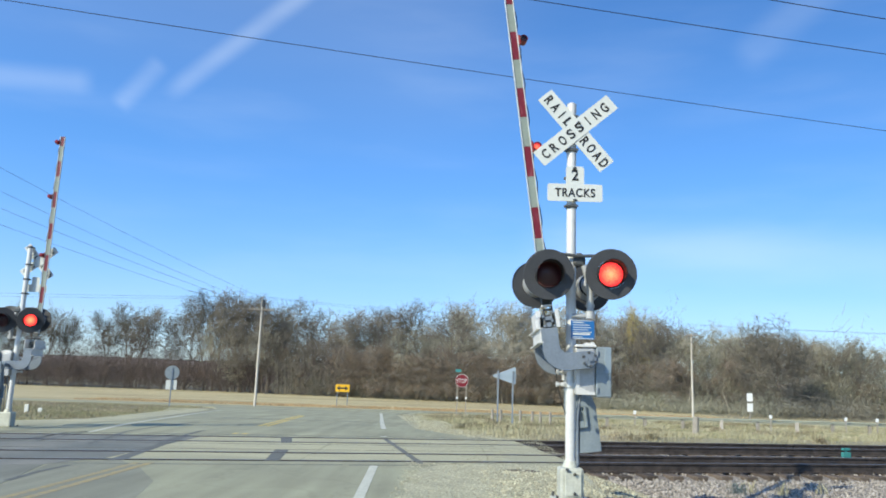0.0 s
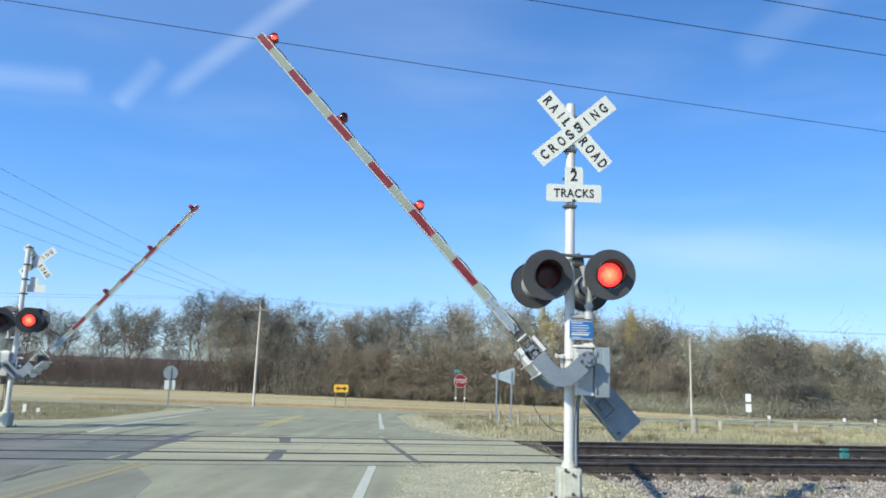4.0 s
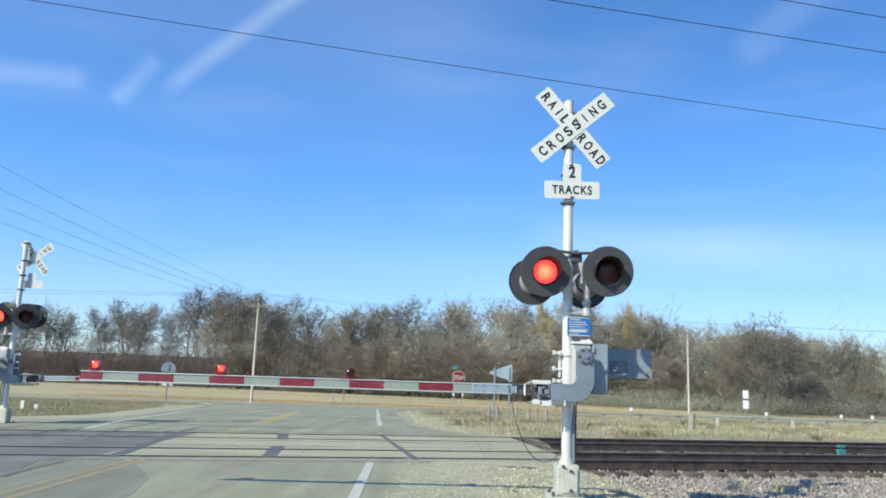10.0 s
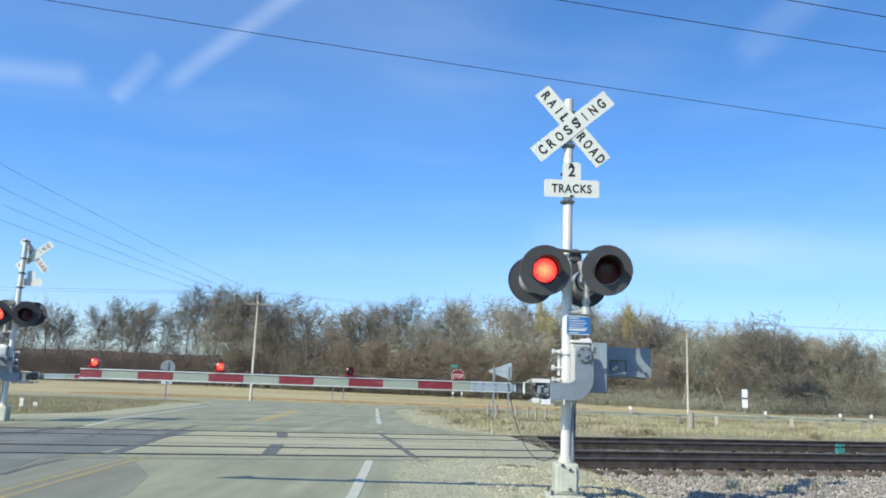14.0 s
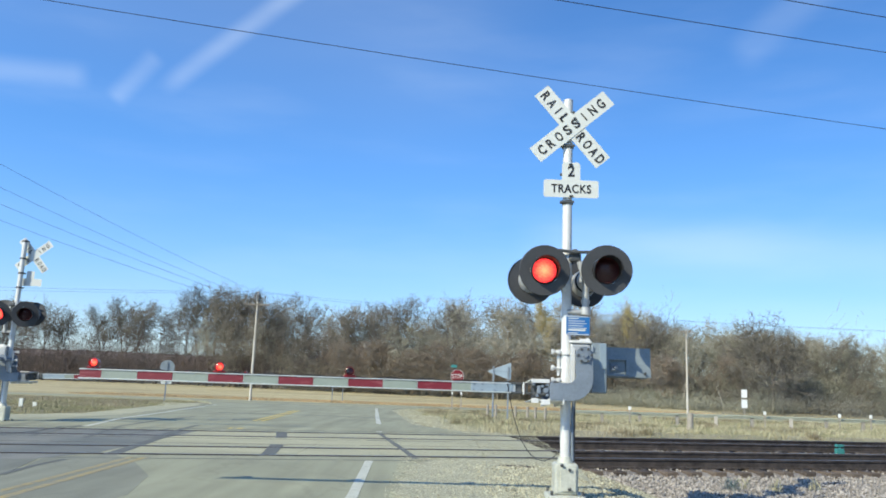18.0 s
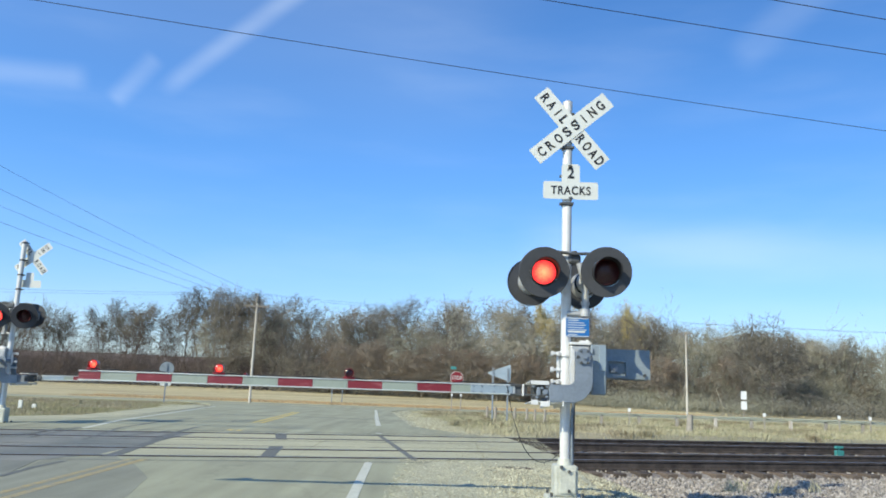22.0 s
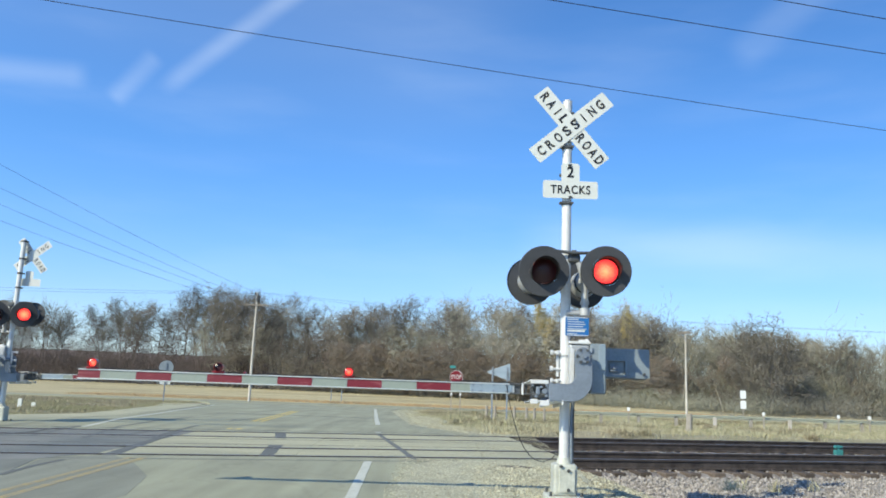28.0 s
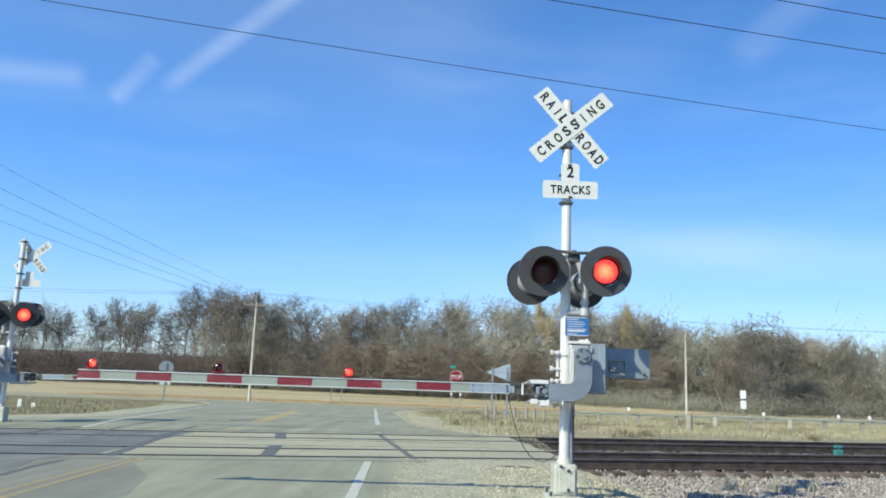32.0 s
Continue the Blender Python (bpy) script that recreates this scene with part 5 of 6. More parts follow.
# ---- poles, wires, signs, guardrail ----
def wire(name, a, b, sag, r=0.010):
    a, b = Vector(a), Vector(b)
    bm = bmesh.new()
    tube(bm, [a.lerp(b, i / 40) + Vector((0, 0, -4 * sag * (i / 40) * (1 - i / 40))) for i in range(41)], r, 5)
    return tagged(link_mesh(name, bm, M_CABLE), "thin black overhead wire between poles", "wire", "overhead wires")


def utility_pole(x, y, height, arm_w, arm_z, turn, transformer, lean=0.0, label="weathered grey timber utility pole with a crossarm", thick=0.13):
    z0 = land_height(x, y) - 0.1
    pole = empty("utility_pole", pose(x, y, z0, 0, lean, turn), label, "utility pole", "utility poles")
    bm = bmesh.new()
    cyl(bm, (0, 0, 0), (0, 0, height), thick, thick * 0.65, 14)
    part("pole", bm, M_POLE, pole)
    bm = bmesh.new()
    box(bm, (0, -0.14, arm_z), (arm_w, 0.09, 0.11), bevel=0.008)
    arm = part("crossarm", bm, M_ARMWOOD, pole)
    for sx in (-1, 1):
        bm = bmesh.new()
        cyl(bm, (0, -0.15, arm_z - 0.55), (sx * arm_w * 0.33, -0.15, arm_z), 0.018, 0.018, 6)
        part("brace", bm, M_GALV, arm)
    for f in (-0.46, -0.18, 0.18, 0.46):
        bm = bmesh.new()
        lathe(bm, [(0.0, 0.03), (0.05, 0.03), (0.06, 0.06), (0.1, 0.05), (0.14, 0.02), (0.14, 0)], 10, pose(f * arm_w, -0.14, arm_z + 0.05, -90, 0, 0))
        part("insulator", bm, M_SIGNBACK, arm)
    if transformer:
        bm = bmesh.new()
        cyl(bm, (0.1, -0.2, height - 0.75), (0.1, -0.2, height - 0.3), 0.12, 0.12, 16)
        cyl(bm, (0.1, -0.2, height - 0.3), (0.1, -0.2, height - 0.2), 0.10, 0.04, 16)
        box(bm, (-0.12, -0.14, height - 0.12), (0.10, 0.1, 0.22), bevel=0.02)
        part("transformer", bm, M_DARKIRON, pole)
    return pole


utility_pole(-13.7, 59.0, 8.2, 1.9, 7.25, 6, True, 0.3, thick=0.10)
utility_pole(18.68, 60.0, 6.55, 0.95, 6.42, -10, False, -0.2, "pale slim utility pole with a short crossarm", 0.085)
utility_pole(-21.0, 22.0, 11.2, 2.2, 10.6, 60, False)
for (zz, ox) in ((11.1, 0.0), (9.95, 0.05), (9.05, 0.1), (8.2, 0.15)):
    h = {11.1: 7.35, 9.95: 6.75, 9.05: 6.5, 8.2: 6.2}[zz]
    wire("overhead_wire", (-20.9 + ox, 21.9, zz), (-13.7 + ox * 2 - 0.3, 59.0, h), 0.35, 0.007)
# the line along the railway
utility_pole(-38.0, 8.9, 10.6, 2.4, 10.0, 16, False)
utility_pole(37.0, 31.8, 10.8, 2.4, 10.2, 16, False)
wire("overhead_wire", (-38.0, 9.2, 10.4), (37.0, 32.2, 10.52), 0.45, 0.010)
wire("overhead_wire", (-38.0, 6.7, 10.6), (37.0, 26.0, 10.5), 0.45, 0.010)
wire("overhead_wire", (-38.0, 4.9, 10.6), (37.0, 24.4, 10.5), 0.45, 0.010)
wire("overhead_wire", (-13.7, 59.0, 7.2), (-90.0, 70.0, 8.6), 0.7, 0.007)
wire("overhead_wire", (-13.7, 59.0, 7.3), (18.6, 60.0, 5.6), 0.35, 0.006)
wire("overhead_wire", (-13.2, 59.0, 7.3), (19.0, 60.0, 6.35), 0.35, 0.006)
wire("overhead_wire", (-14.3, 59.0, 7.3), (-90.0, 72.0, 9.4), 0.7, 0.007)
wire("overhead_wire", (18.3, 60.0, 6.3), (80.0, 58.0, 6.6), 0.5, 0.006)
wire("overhead_wire", (19.0, 60.0, 6.3), (80.0, 59.0, 6.9), 0.5, 0.006)


def octagon(r):
    return [(r * math.cos(radians(22.5 + 45 * i)), r * math.sin(radians(22.5 + 45 * i))) for i in range(8)]


def sign_posts(parent, xs, h, material=None, w=0.06, y=0.03):
    for x in xs:
        bm = bmesh.new()
        box(bm, (x, y, h / 2 - 0.1), (w, w * 0.6, h + 0.2))
        part("post", bm, material or M_GALV, parent)


def build_signs():
    # stop sign at the junction
    x, y = 1.15, 48.0
    z0 = land_height(x, y)
    s = empty("stop_sign", pose(x, y, z0, 0, 0, 2), "red octagonal stop sign on two steel posts", "stop sign")
    sign_posts(s, (-0.27, 0.27), 2.45, M_POST)
    bm = bmesh.new()
    prism(bm, octagon(0.413), -0.012, -0.008)
    plate = part("plate", bm, M_SIGNWHITE, s, at=pose(0, 0, 2.13))
    bm = bmesh.new()
    prism(bm, octagon(0.39), -0.016, -0.0125)
    part("red_field", bm, M_STOP, plate)
    words("lettering", "STOP", 0.25, pose(0, -0.019, 0), M_SIGNWHITE, plate, 0.60, 0.004)
    for px in (-0.27, 0.27):
        bm = bmesh.new()
        box(bm, (px, -0.03, 1.12), (0.10, 0.02, 0.14), bevel=0.004)
        part("reflector", bm, M_WHITE, s)
    bm = bmesh.new()
    box(bm, (-0.22, 0.0, 2.72), (0.34, 0.02, 0.16), bevel=0.003)
    part("street_blade", bm, M_GREEN, s, "small green street name plate")
    # no-passing pennant, from behind
    x, y = 2.82, 36.0
    s = empty("pennant_sign", pose(x, y, land_height(x, y), 0, 0, -14), "back of a triangular pennant sign on two posts", "road sign")
    sign_posts(s, (-0.33, 0.34), 2.35, M_GALV, 0.07, -0.04)
    bm = bmesh.new()
    prism(bm, [(-0.58, 2.12), (-0.56, 2.08), (0.43, 1.76), (0.46, 1.78), (0.46, 2.50), (0.43, 2.52), (-0.56, 2.16)], 0.0, 0.006)
    part("plate", bm, M_SIGNBACK, s, "bare aluminium back")
    bm = bmesh.new()
    box(bm, (0.1, -0.012, 2.16), (0.8, 0.02, 0.05))
    part("stiffener", bm, M_SIGNBACK, s)
    # round railway advance sign, from behind
    x, y = -19.6, 58.0 - 6.5
    x = x * y / 58.0
    s = empty("round_sign", pose(x, y, land_height(x, y), 0, 0, 12), "grey back of a round warning sign with a plate below", "road sign")
    sign_posts(s, (0.0,), 2.45, M_GALV, 0.08, -0.045)
    bm = bmesh.new()
    lathe(bm, [(0, 0.0), (0, 0.45), (0.006, 0.45), (0.006, 0)], 32, pose(0, 0, 2.15))
    part("plate", bm, M_GREYBOX, s, "dull aluminium disc")
    bm = bmesh.new()
    prism(bm, rounded(0.66, 0.60, 0.03, 3, 0.0, 1.38), 0.0, 0.005)
    part("lower_plate", bm, M_SIGNWHITE, s)
    # two-way arrow beyond the junction
    x, y = -8.7, 70.0
    z0 = drop(y)
    s = empty("arrow_sign", pose(x, y, z0), "yellow sign with a black two-headed arrow", "road sign")
    sign_posts(s, (-0.45, 0.45), 1.85, M_GALV, 0.07)
    bm = bmesh.new()
    prism(bm, rounded(1.22, 0.63, 0.05, 3), -0.012, -0.004)
    plate = part("plate", bm, M_SIGNYELLOW, s, at=pose(0, 0, 1.55))
    bm = bmesh.new()
    a = [(-0.5, 0), (-0.24, 0.22), (-0.24, 0.07), (0.24, 0.07), (0.24, 0.22), (0.5, 0), (0.24, -0.22), (0.24, -0.07), (-0.24, -0.07), (-0.24, -0.22)]
    prism(bm, a, -0.017, -0.0125)
    part("arrow", bm, M_BLACK, plate)
    # white marker plates beyond the guardrail
    x, y = 19.1, 50.0
    s = empty("marker_post", pose(x, y, land_height(x, y)), "post with two white marker plates", "marker post")
    sign_posts(s, (0.0,), 1.9, M_POST, 0.07)
    for z in (1.72, 1.10):
        bm = bmesh.new()
        prism(bm, rounded(0.36, 0.50, 0.02, 2, 0, z), -0.012, -0.006)
        part("plate", bm, M_WHITE, s)


build_signs()


def build_guardrail():
    y = 40.0
    g = empty("guardrail", pose(0, 0, 0), "weathered steel guardrail on short posts", "guardrail")
    pts = [(6.0, 39.2), (9.0, 39.6), (14.0, 40.0), (22.0, 40.4), (34.0, 41.5), (60.0, 44.0), (110.0, 49.0)]
    bm = bmesh.new()
    prof = [(0, 0.0), (-0.05, 0.04), (-0.05, 0.10), (0, 0.14), (-0.05, 0.18), (-0.05, 0.24), (0, 0.28), (0.01, 0.28), (0.01, 0.0)]
    rings = []
    for x, yy in pts:
        z = drop(yy) + 0.22
        rings.append([bm.verts.new((x, yy + a * 0.9, z + 0.10 + b * 0.42)) for a, b in prof])
    n = len(prof)
    for a, b in zip(rings, rings[1:]):
        for i in range(n):
            bm.faces.new((a[i], a[(i + 1) % n], b[(i + 1) % n], b[i]))
    bmesh.ops.recalc_face_normals(bm, faces=bm.faces[:])
    part("rail", bm, M_GUARD, g)
    x = 6.2
    while x < 60:
        yy = next(p[1] + (q[1] - p[1]) * (x - p[0]) / (q[0] - p[0]) for p, q in zip(pts, pts[1:]) if p[0] <= x <= q[0])
        bm = bmesh.new()
        z = land_height(x, yy)
        pale = int(x * 7) % 3 == 0
        box(bm, (x, yy + (-0.12 if pale else 0.09), z + 0.16), (0.14, 0.12, 0.7), bevel=0.01)
        part("post", bm, M_POLE if pale else M_POST, g)
        x += 1.9
    for x, yy in ((9.4, 39.3), (16.2, 39.8), (20.0, 40.0), (21.6, 40.1), (29.0, 40.7)):
        d = empty("delineator", pose(x, yy, land_height(x, yy)), "thin dark post with a white reflector cap", "delineator", "delineators")
        bm = bmesh.new()
        box(bm, (0, 0, 0.3), (0.06, 0.03, 0.8))
        part("post", bm, M_POST, d)
        bm = bmesh.new()
        box(bm, (0, -0.01, 0.76), (0.14, 0.04, 0.17), bevel=0.01)
        part("cap", bm, M_WHITE, d)
    for x in (2.35, 2.75, 3.7, 4.3, 4.7, 5.2):
        yy = 37.5 + (x - 2) * 0.4
        p = empty("fence_post", pose(x, yy, land_height(x, yy)), "short weathered timber post in the grass", "post", "short posts")
        bm = bmesh.new()
        cyl(bm, (0, 0, -0.2), (0.02, 0, 0.62), 0.07, 0.06, 10)
        part("post", bm, M_POST, p)
    st = empty("timber_stump", pose(9.4, 30.0, land_height(9.4, 30.0)), "short thick weathered timber post in the grass", "post")
    bm = bmesh.new()
    cyl(bm, (0, 0, -0.2), (0.04, 0, 0.72), 0.13, 0.11, 12)
    part("post", bm, M_POST, st)
    for x, yy, tall in ((-15.95, 31.0, 0.44), (-15.72, 31.6, 0.30)):
        p = empty("marker_stake", pose(x, yy, land_height(x, yy)), "white marker stake in the grass", "stake", "marker stakes")
        bm = bmesh.new()
        box(bm, (0, 0, tall / 2 - 0.12), (0.15, 0.06, tall), bevel=0.01)
        part("stake", bm, M_SIGNWHITE, p)

    t = empty("track_marker", pose(10.33, 20.74, -0.2, 0, 0, 14), "small turquoise painted block beside the rail", "marker")
    bm = bmesh.new()
    box(bm, (0, 0, 0.075), (0.22, 0.10, 0.15), bevel=0.008)
    part("block", bm, M_TEAL, t)
    bm = bmesh.new()
    box(bm, (0, 0, 0.225), (0.21, 0.09, 0.06), bevel=0.008)
    cyl(bm, (0, 0, 0.14), (0, 0, 0.2), 0.03, 0.03, 8)
    part("cap", bm, M_TEAL, t)


build_guardrail()

# ---- the woods ----
def grow(seed, height, spread, limbs, leaf, up=0.3, low=0.3, crook=0.15):
    """Segments of a tree: (start, end, radius, radius) for trunk and limbs, for twigs, and leaf places."""
    rng = random.Random(seed)
    trunk, twigs, leaves = [], [], []

    def shoot(p, d, length, r, depth):
        steps = (0, 4, 3, 2, 1)[depth]
        q, v = p, d
        for i in range(steps):
            bend = crook * (0, 1.0, 1.3, 1.8, 1.0)[depth]
            v = (v + Vector((rng.gauss(0, bend), rng.gauss(0, bend), rng.gauss(up * 0.12, bend * 0.8)))).normalized()
            nq = q + v * (length / steps)
            r2 = r * (1 - 0.5 / steps)
            (trunk if depth < 3 else twigs).append((q, nq, r, 0.0 if depth == 4 else r2))
            if depth < 4:
                for _ in range(1 if depth == 1 and i == 0 else 4 if depth == 3 else 2):
                    side = Vector((rng.gauss(0, 1), rng.gauss(0, 1), rng.gauss(0, 1)))
                    side = (side - v * side.dot(v)).normalized()
                    nd = (v * 0.62 + side * rng.uniform(0.6, 1.15) + Vector((0, 0, up * 0.25))).normalized()
                    thin = (0, max(r2 * 0.55, 0.045), 0.028, 0.017)[depth]
                    shoot(nq, nd, length * (rng.uniform(0.5, 0.85) if depth == 3 else rng.uniform(0.38, 0.66)), thin, depth + 1)
            if depth >= 3 and rng.random() < leaf:
                leaves.append(nq)
            q, r = nq, r2

    r = height * 0.0135
    n, p = 7, Vector((0, 0, -0.5))
    lean = Vector((rng.gauss(0, 0.06), rng.gauss(0, 0.06), 1))
    spine = []
    for i in range(n):
        lean = (lean + Vector((rng.gauss(0, 0.08), rng.gauss(0, 0.08), 0.1))).normalized()
        q = p + lean * (height * 0.62 / n)
        trunk.append((p, q, r, r * 0.86))
        spine.append((q, r * 0.86))
        p, r = q, r * 0.86
    for i in range(limbs):
        f = low + (1 - low) * (i + rng.uniform(0.1, 0.9)) / limbs
        k = min(n - 1, int(f * n))
        a = i * 2.4 + rng.uniform(-0.6, 0.6)
        out = spread * (1.35 - 0.7 * f)
        d = Vector((math.cos(a) * out, math.sin(a) * out, 0.45 + 0.55 * f)).normalized()
        shoot(spine[k][0], d, height * (0.20 + 0.09 * math.sin(math.pi * f)) * rng.uniform(0.8, 1.15), spine[k][1] * rng.uniform(0.45, 0.65), 1)
    shoot(p, lean, height * 0.24, r * 0.8, 1)
    return trunk, twigs, leaves


def limb_mesh(name, segs, sides, material):
    verts, faces = [], []
    for p, q, r0, r1 in segs:
        d = (q - p).normalized()
        e = d.orthogonal().normalized()
        f = d.cross(e)
        k = len(verts)
        ring = [(math.cos(2 * math.pi * i / sides), math.sin(2 * math.pi * i / sides)) for i in range(sides)]
        verts += [tuple(p + e * (r0 * c) + f * (r0 * s)) for c, s in ring]
        if r1 == 0.0:
            verts.append(tuple(q))
            faces += [(k + i, k + (i + 1) % sides, k + sides) for i in range(sides)]
            continue
        verts += [tuple(q + e * (r1 * c) + f * (r1 * s)) for c, s in ring]
        for i in range(sides):
            j = (i + 1) % sides
            faces.append((k + i, k + j, k + sides + j, k + sides + i))
    me = bpy.data.meshes.new(name)
    me.from_pydata(verts, [], faces)
    me.materials.append(material)
    return me


def tree_kind(seed, height, spread, limbs, leaf, bark, twig, leaf_mat, label, leaf_size=0.13, up=0.3, leaf_n=2, low=0.3, crook=0.15):
    trunk, twigs, leaves = grow(seed, height, spread, limbs, leaf, up, low, crook)
    t = new("tree")
    TOPS.append(sorted(q.z for _p, q, _r, _s in trunk + twigs)[-(1 + len(twigs) // 250)])
    tagged(t, label, "tree", "trees of the wood")
    a = new("trunk", limb_mesh("trunk", trunk, 5, bark))
    a.parent = t
    c = new("crown", limb_mesh("crown", twigs, 3, twig))
    c.parent = t
    if leaves:
        rng = random.Random(seed + 50)
        verts, faces = [], []
        for p in leaves:
            for _ in range(leaf_n):
                w = p + Vector((rng.gauss(0, 0.28), rng.gauss(0, 0.28), rng.gauss(0, 0.22)))
                q = Euler((rng.uniform(0, 6.3), rng.uniform(0, 6.3), rng.uniform(0, 6.3))).to_matrix()
                s = leaf_size * rng.uniform(0.5, 1.2)
                k = len(verts)
                verts += [tuple(w + q @ Vector(v)) for v in ((-s, 0, 0), (0, -s * 0.55, 0.02), (s, 0, 0), (0, s * 0.55, 0.02))]
                faces.append((k, k + 1, k + 2, k + 3))
        o = raw_mesh("foliage", verts, faces, leaf_mat)
        o.parent = t
    return t


TOPS = []
KINDS = [
    tree_kind(1, 18.0, 0.7, 6, 0.0, M_DARKBARK, M_TWIG, None, "bare grey deciduous tree with upswept limbs and fine twigs", up=0.4, low=0.5),
    tree_kind(2, 17.0, 0.9, 6, 0.0, M_DARKBARK, M_TWIG, None, "bare grey deciduous tree with upswept limbs and fine twigs", up=0.3, low=0.42, crook=0.18),
    tree_kind(3, 16.5, 1.0, 7, 0.42, M_BARK, M_TWIG, M_LEAF_BROWN, "brown tree with thin dead leaves", 0.09, leaf_n=3, up=0.15, low=0.25),
    tree_kind(4, 17.0, 0.9, 6, 0.12, M_PALEBARK, M_TWIG_PALE, M_LEAF_BROWN, "pale-barked tree with a few dead leaves", 0.12, up=0.2, low=0.38, crook=0.18),
    tree_kind(5, 15.0, 1.1, 7, 0.45, M_BARK, M_TWIG_PALE, M_LEAF_OLIVE, "tree with thin olive-brown autumn leaves", 0.09, leaf_n=3, up=0.15, low=0.22),
    tree_kind(6, 14.5, 0.9, 7, 0.9, M_PALEBARK, M_TWIG_PALE, M_LEAF_GOLD, "tree with thin golden-olive autumn leaves", 0.10, up=0.15, leaf_n=5, low=0.3),
    tree_kind(7, 12.0, 1.35, 18, 0.0, M_DARKBARK, M_TWIG_DARK, None, "broad dark oak with crooked spreading limbs", up=-0.05, low=0.22, crook=0.20),
    tree_kind(8, 10.0, 1.3, 8, 0.7, M_BARK, M_TWIG, M_LEAF_RUSSET, "low spreading tree with russet dead leaves", 0.09, leaf_n=3, up=0.05, low=0.15, crook=0.2),
]


def wood_line(x):
    """The y of the edge of the wood at x."""
    pts = ((-200, 150), (-76, 136), (-40, 130), (-10, 116), (12, 103), (30, 93), (60, 88), (110, 88), (240, 110))
    for p, q in zip(pts, pts[1:]):
        if p[0] <= x <= q[0]:
            return p[1] + (q[1] - p[1]) * (x - p[0]) / (q[0] - p[0])
    return 150


def wood_top(x, y):
    """The height of the crowns, as a rise over the distance, along the wood."""
    pts = ((-0.57, 0.068), (-0.50, 0.076), (-0.445, 0.056), (-0.39, 0.077), (-0.35, 0.068), (-0.28, 0.092), (-0.23, 0.0915), (-0.19, 0.079), (-0.12, 0.083), (-0.035, 0.0965),
           (0.01, 0.091), (0.08, 0.096), (0.2, 0.0955), (0.25, 0.0886), (0.30, 0.082), (0.37, 0.082), (0.45, 0.076), (0.475, 0.0725), (0.52, 0.0643), (0.57, 0.062))
    a = min(0.569, max(-0.569, x / y))
    for p, q in zip(pts, pts[1:]):
        if p[0] <= a <= q[0]:
            return 1.37 + y * (p[1] + (q[1] - p[1]) * (a - p[0]) / (q[0] - p[0]))
    return 10.0


def plant():
    rng = random.Random(21)
    used = set()

    def put(k, x, y, share, wide=1.0):
        m = pose(x, y, drop(y) - 0.1, rng.uniform(-2, 2), rng.uniform(-2, 2), rng.uniform(0, 360))
        t = KINDS[k]
        if k not in used:
            used.add(k)
            t.matrix_basis = m
        else:
            t = copy_thing(t, m)
        sc = (wood_top(x, y) - drop(y)) * share * 1.10 / TOPS[k]
        w = sc * wide * max(1.0, 0.85 / share)
        t.scale = (w * rng.uniform(0.9, 1.12), w * rng.uniform(0.9, 1.12), sc)

    # bare trees, open against the sky
    for i in range(44):
        x = -118 + i * 2.1 + rng.uniform(-2.0, 2.0)
        y = wood_line(x) + rng.uniform(2, 16)
        if not -0.47 < x / y < -0.43 and not -0.345 < x / y < -0.33:
            put(rng.choice((0, 1, 0, 1, 1)), x, y, rng.uniform(0.94, 1.10), 0.92)
    # the close brown wood
    for i in range(70):
        x = -34 + i * 0.96 + rng.uniform(-1, 1)
        y = wood_line(x) + rng.choice((1.5, 5, 10, 16, 22)) + rng.uniform(-1, 2)
        tall = rng.random() < 0.52
        put(rng.choice((0, 1, 3)) if tall else rng.choice((2, 3, 2, 4)), x, y, rng.uniform(0.92, 1.06) if tall else rng.uniform(0.66, 0.9))
    for i in range(19):
        x = -17 + i * 2.5 + rng.uniform(-1.2, 1.2)
        put(7, x, wood_line(x) + rng.uniform(-1.5, 2), rng.uniform(0.38, 0.62), 0.75)
    # olive and grey wood
    for i in range(74):
        x = 26 + i * 1.0 + rng.uniform(-1, 1)
        y = wood_line(x) + rng.choice((2.5, 5, 10, 17)) + rng.uniform(-1, 2)
        put(rng.choice((4, 2, 4, 2, 3, 4)), x, y, rng.uniform(0.78, 0.98))
    for i in range(16):
        x = 27 + i * 3.1 + rng.uniform(-1.2, 1.2)
        put(rng.choice((7, 4)), x, wood_line(x) + rng.uniform(-1.5, 1), rng.uniform(0.35, 0.6), 0.75)
    put(6, 35.0, 84.0, 1.06, 1.15)
    put(5, 25.4, 103.5, 1.04, 0.5)
    put(5, 14.4, 108.0, 1.02, 0.5)
    for i in range(9):
        x = 37 + i * 1.5
        put(rng.choice((2, 4, 2)), x, wood_line(x) + rng.uniform(0, 6), rng.uniform(0.88, 0.97))


plant()


def snag(x, y, height, lean, seed):
    """A dead pale trunk with broken limbs."""
    rng = random.Random(seed)
    t = empty("dead_tree", pose(x, y, drop(y) - 0.1), "pale dead trunk with broken limbs at the wood's edge", "tree", "dead trees")
    segs, p, d = [], Vector((0, 0, -0.3)), Vector((lean, 0, 1)).normalized()
    r = 0.085
    for i in range(6):
        d = (d + Vector((rng.gauss(0, 0.12), rng.gauss(0, 0.12), 0.05))).normalized()
        q = p + d * height / 6
        segs.append((p, q, r, r * 0.85))
        if i > 1:
            e = (d + Vector((rng.uniform(-1, 1), rng.uniform(-0.5, 0.5), 0.2))).normalized()
            segs.append((q, q + e * height * rng.uniform(0.12, 0.25), r * 0.5, r * 0.25))
        p, r = q, r * 0.85
    o = new("trunk", limb_mesh("trunk", segs, 8, M_SNAG))
    o.parent = t


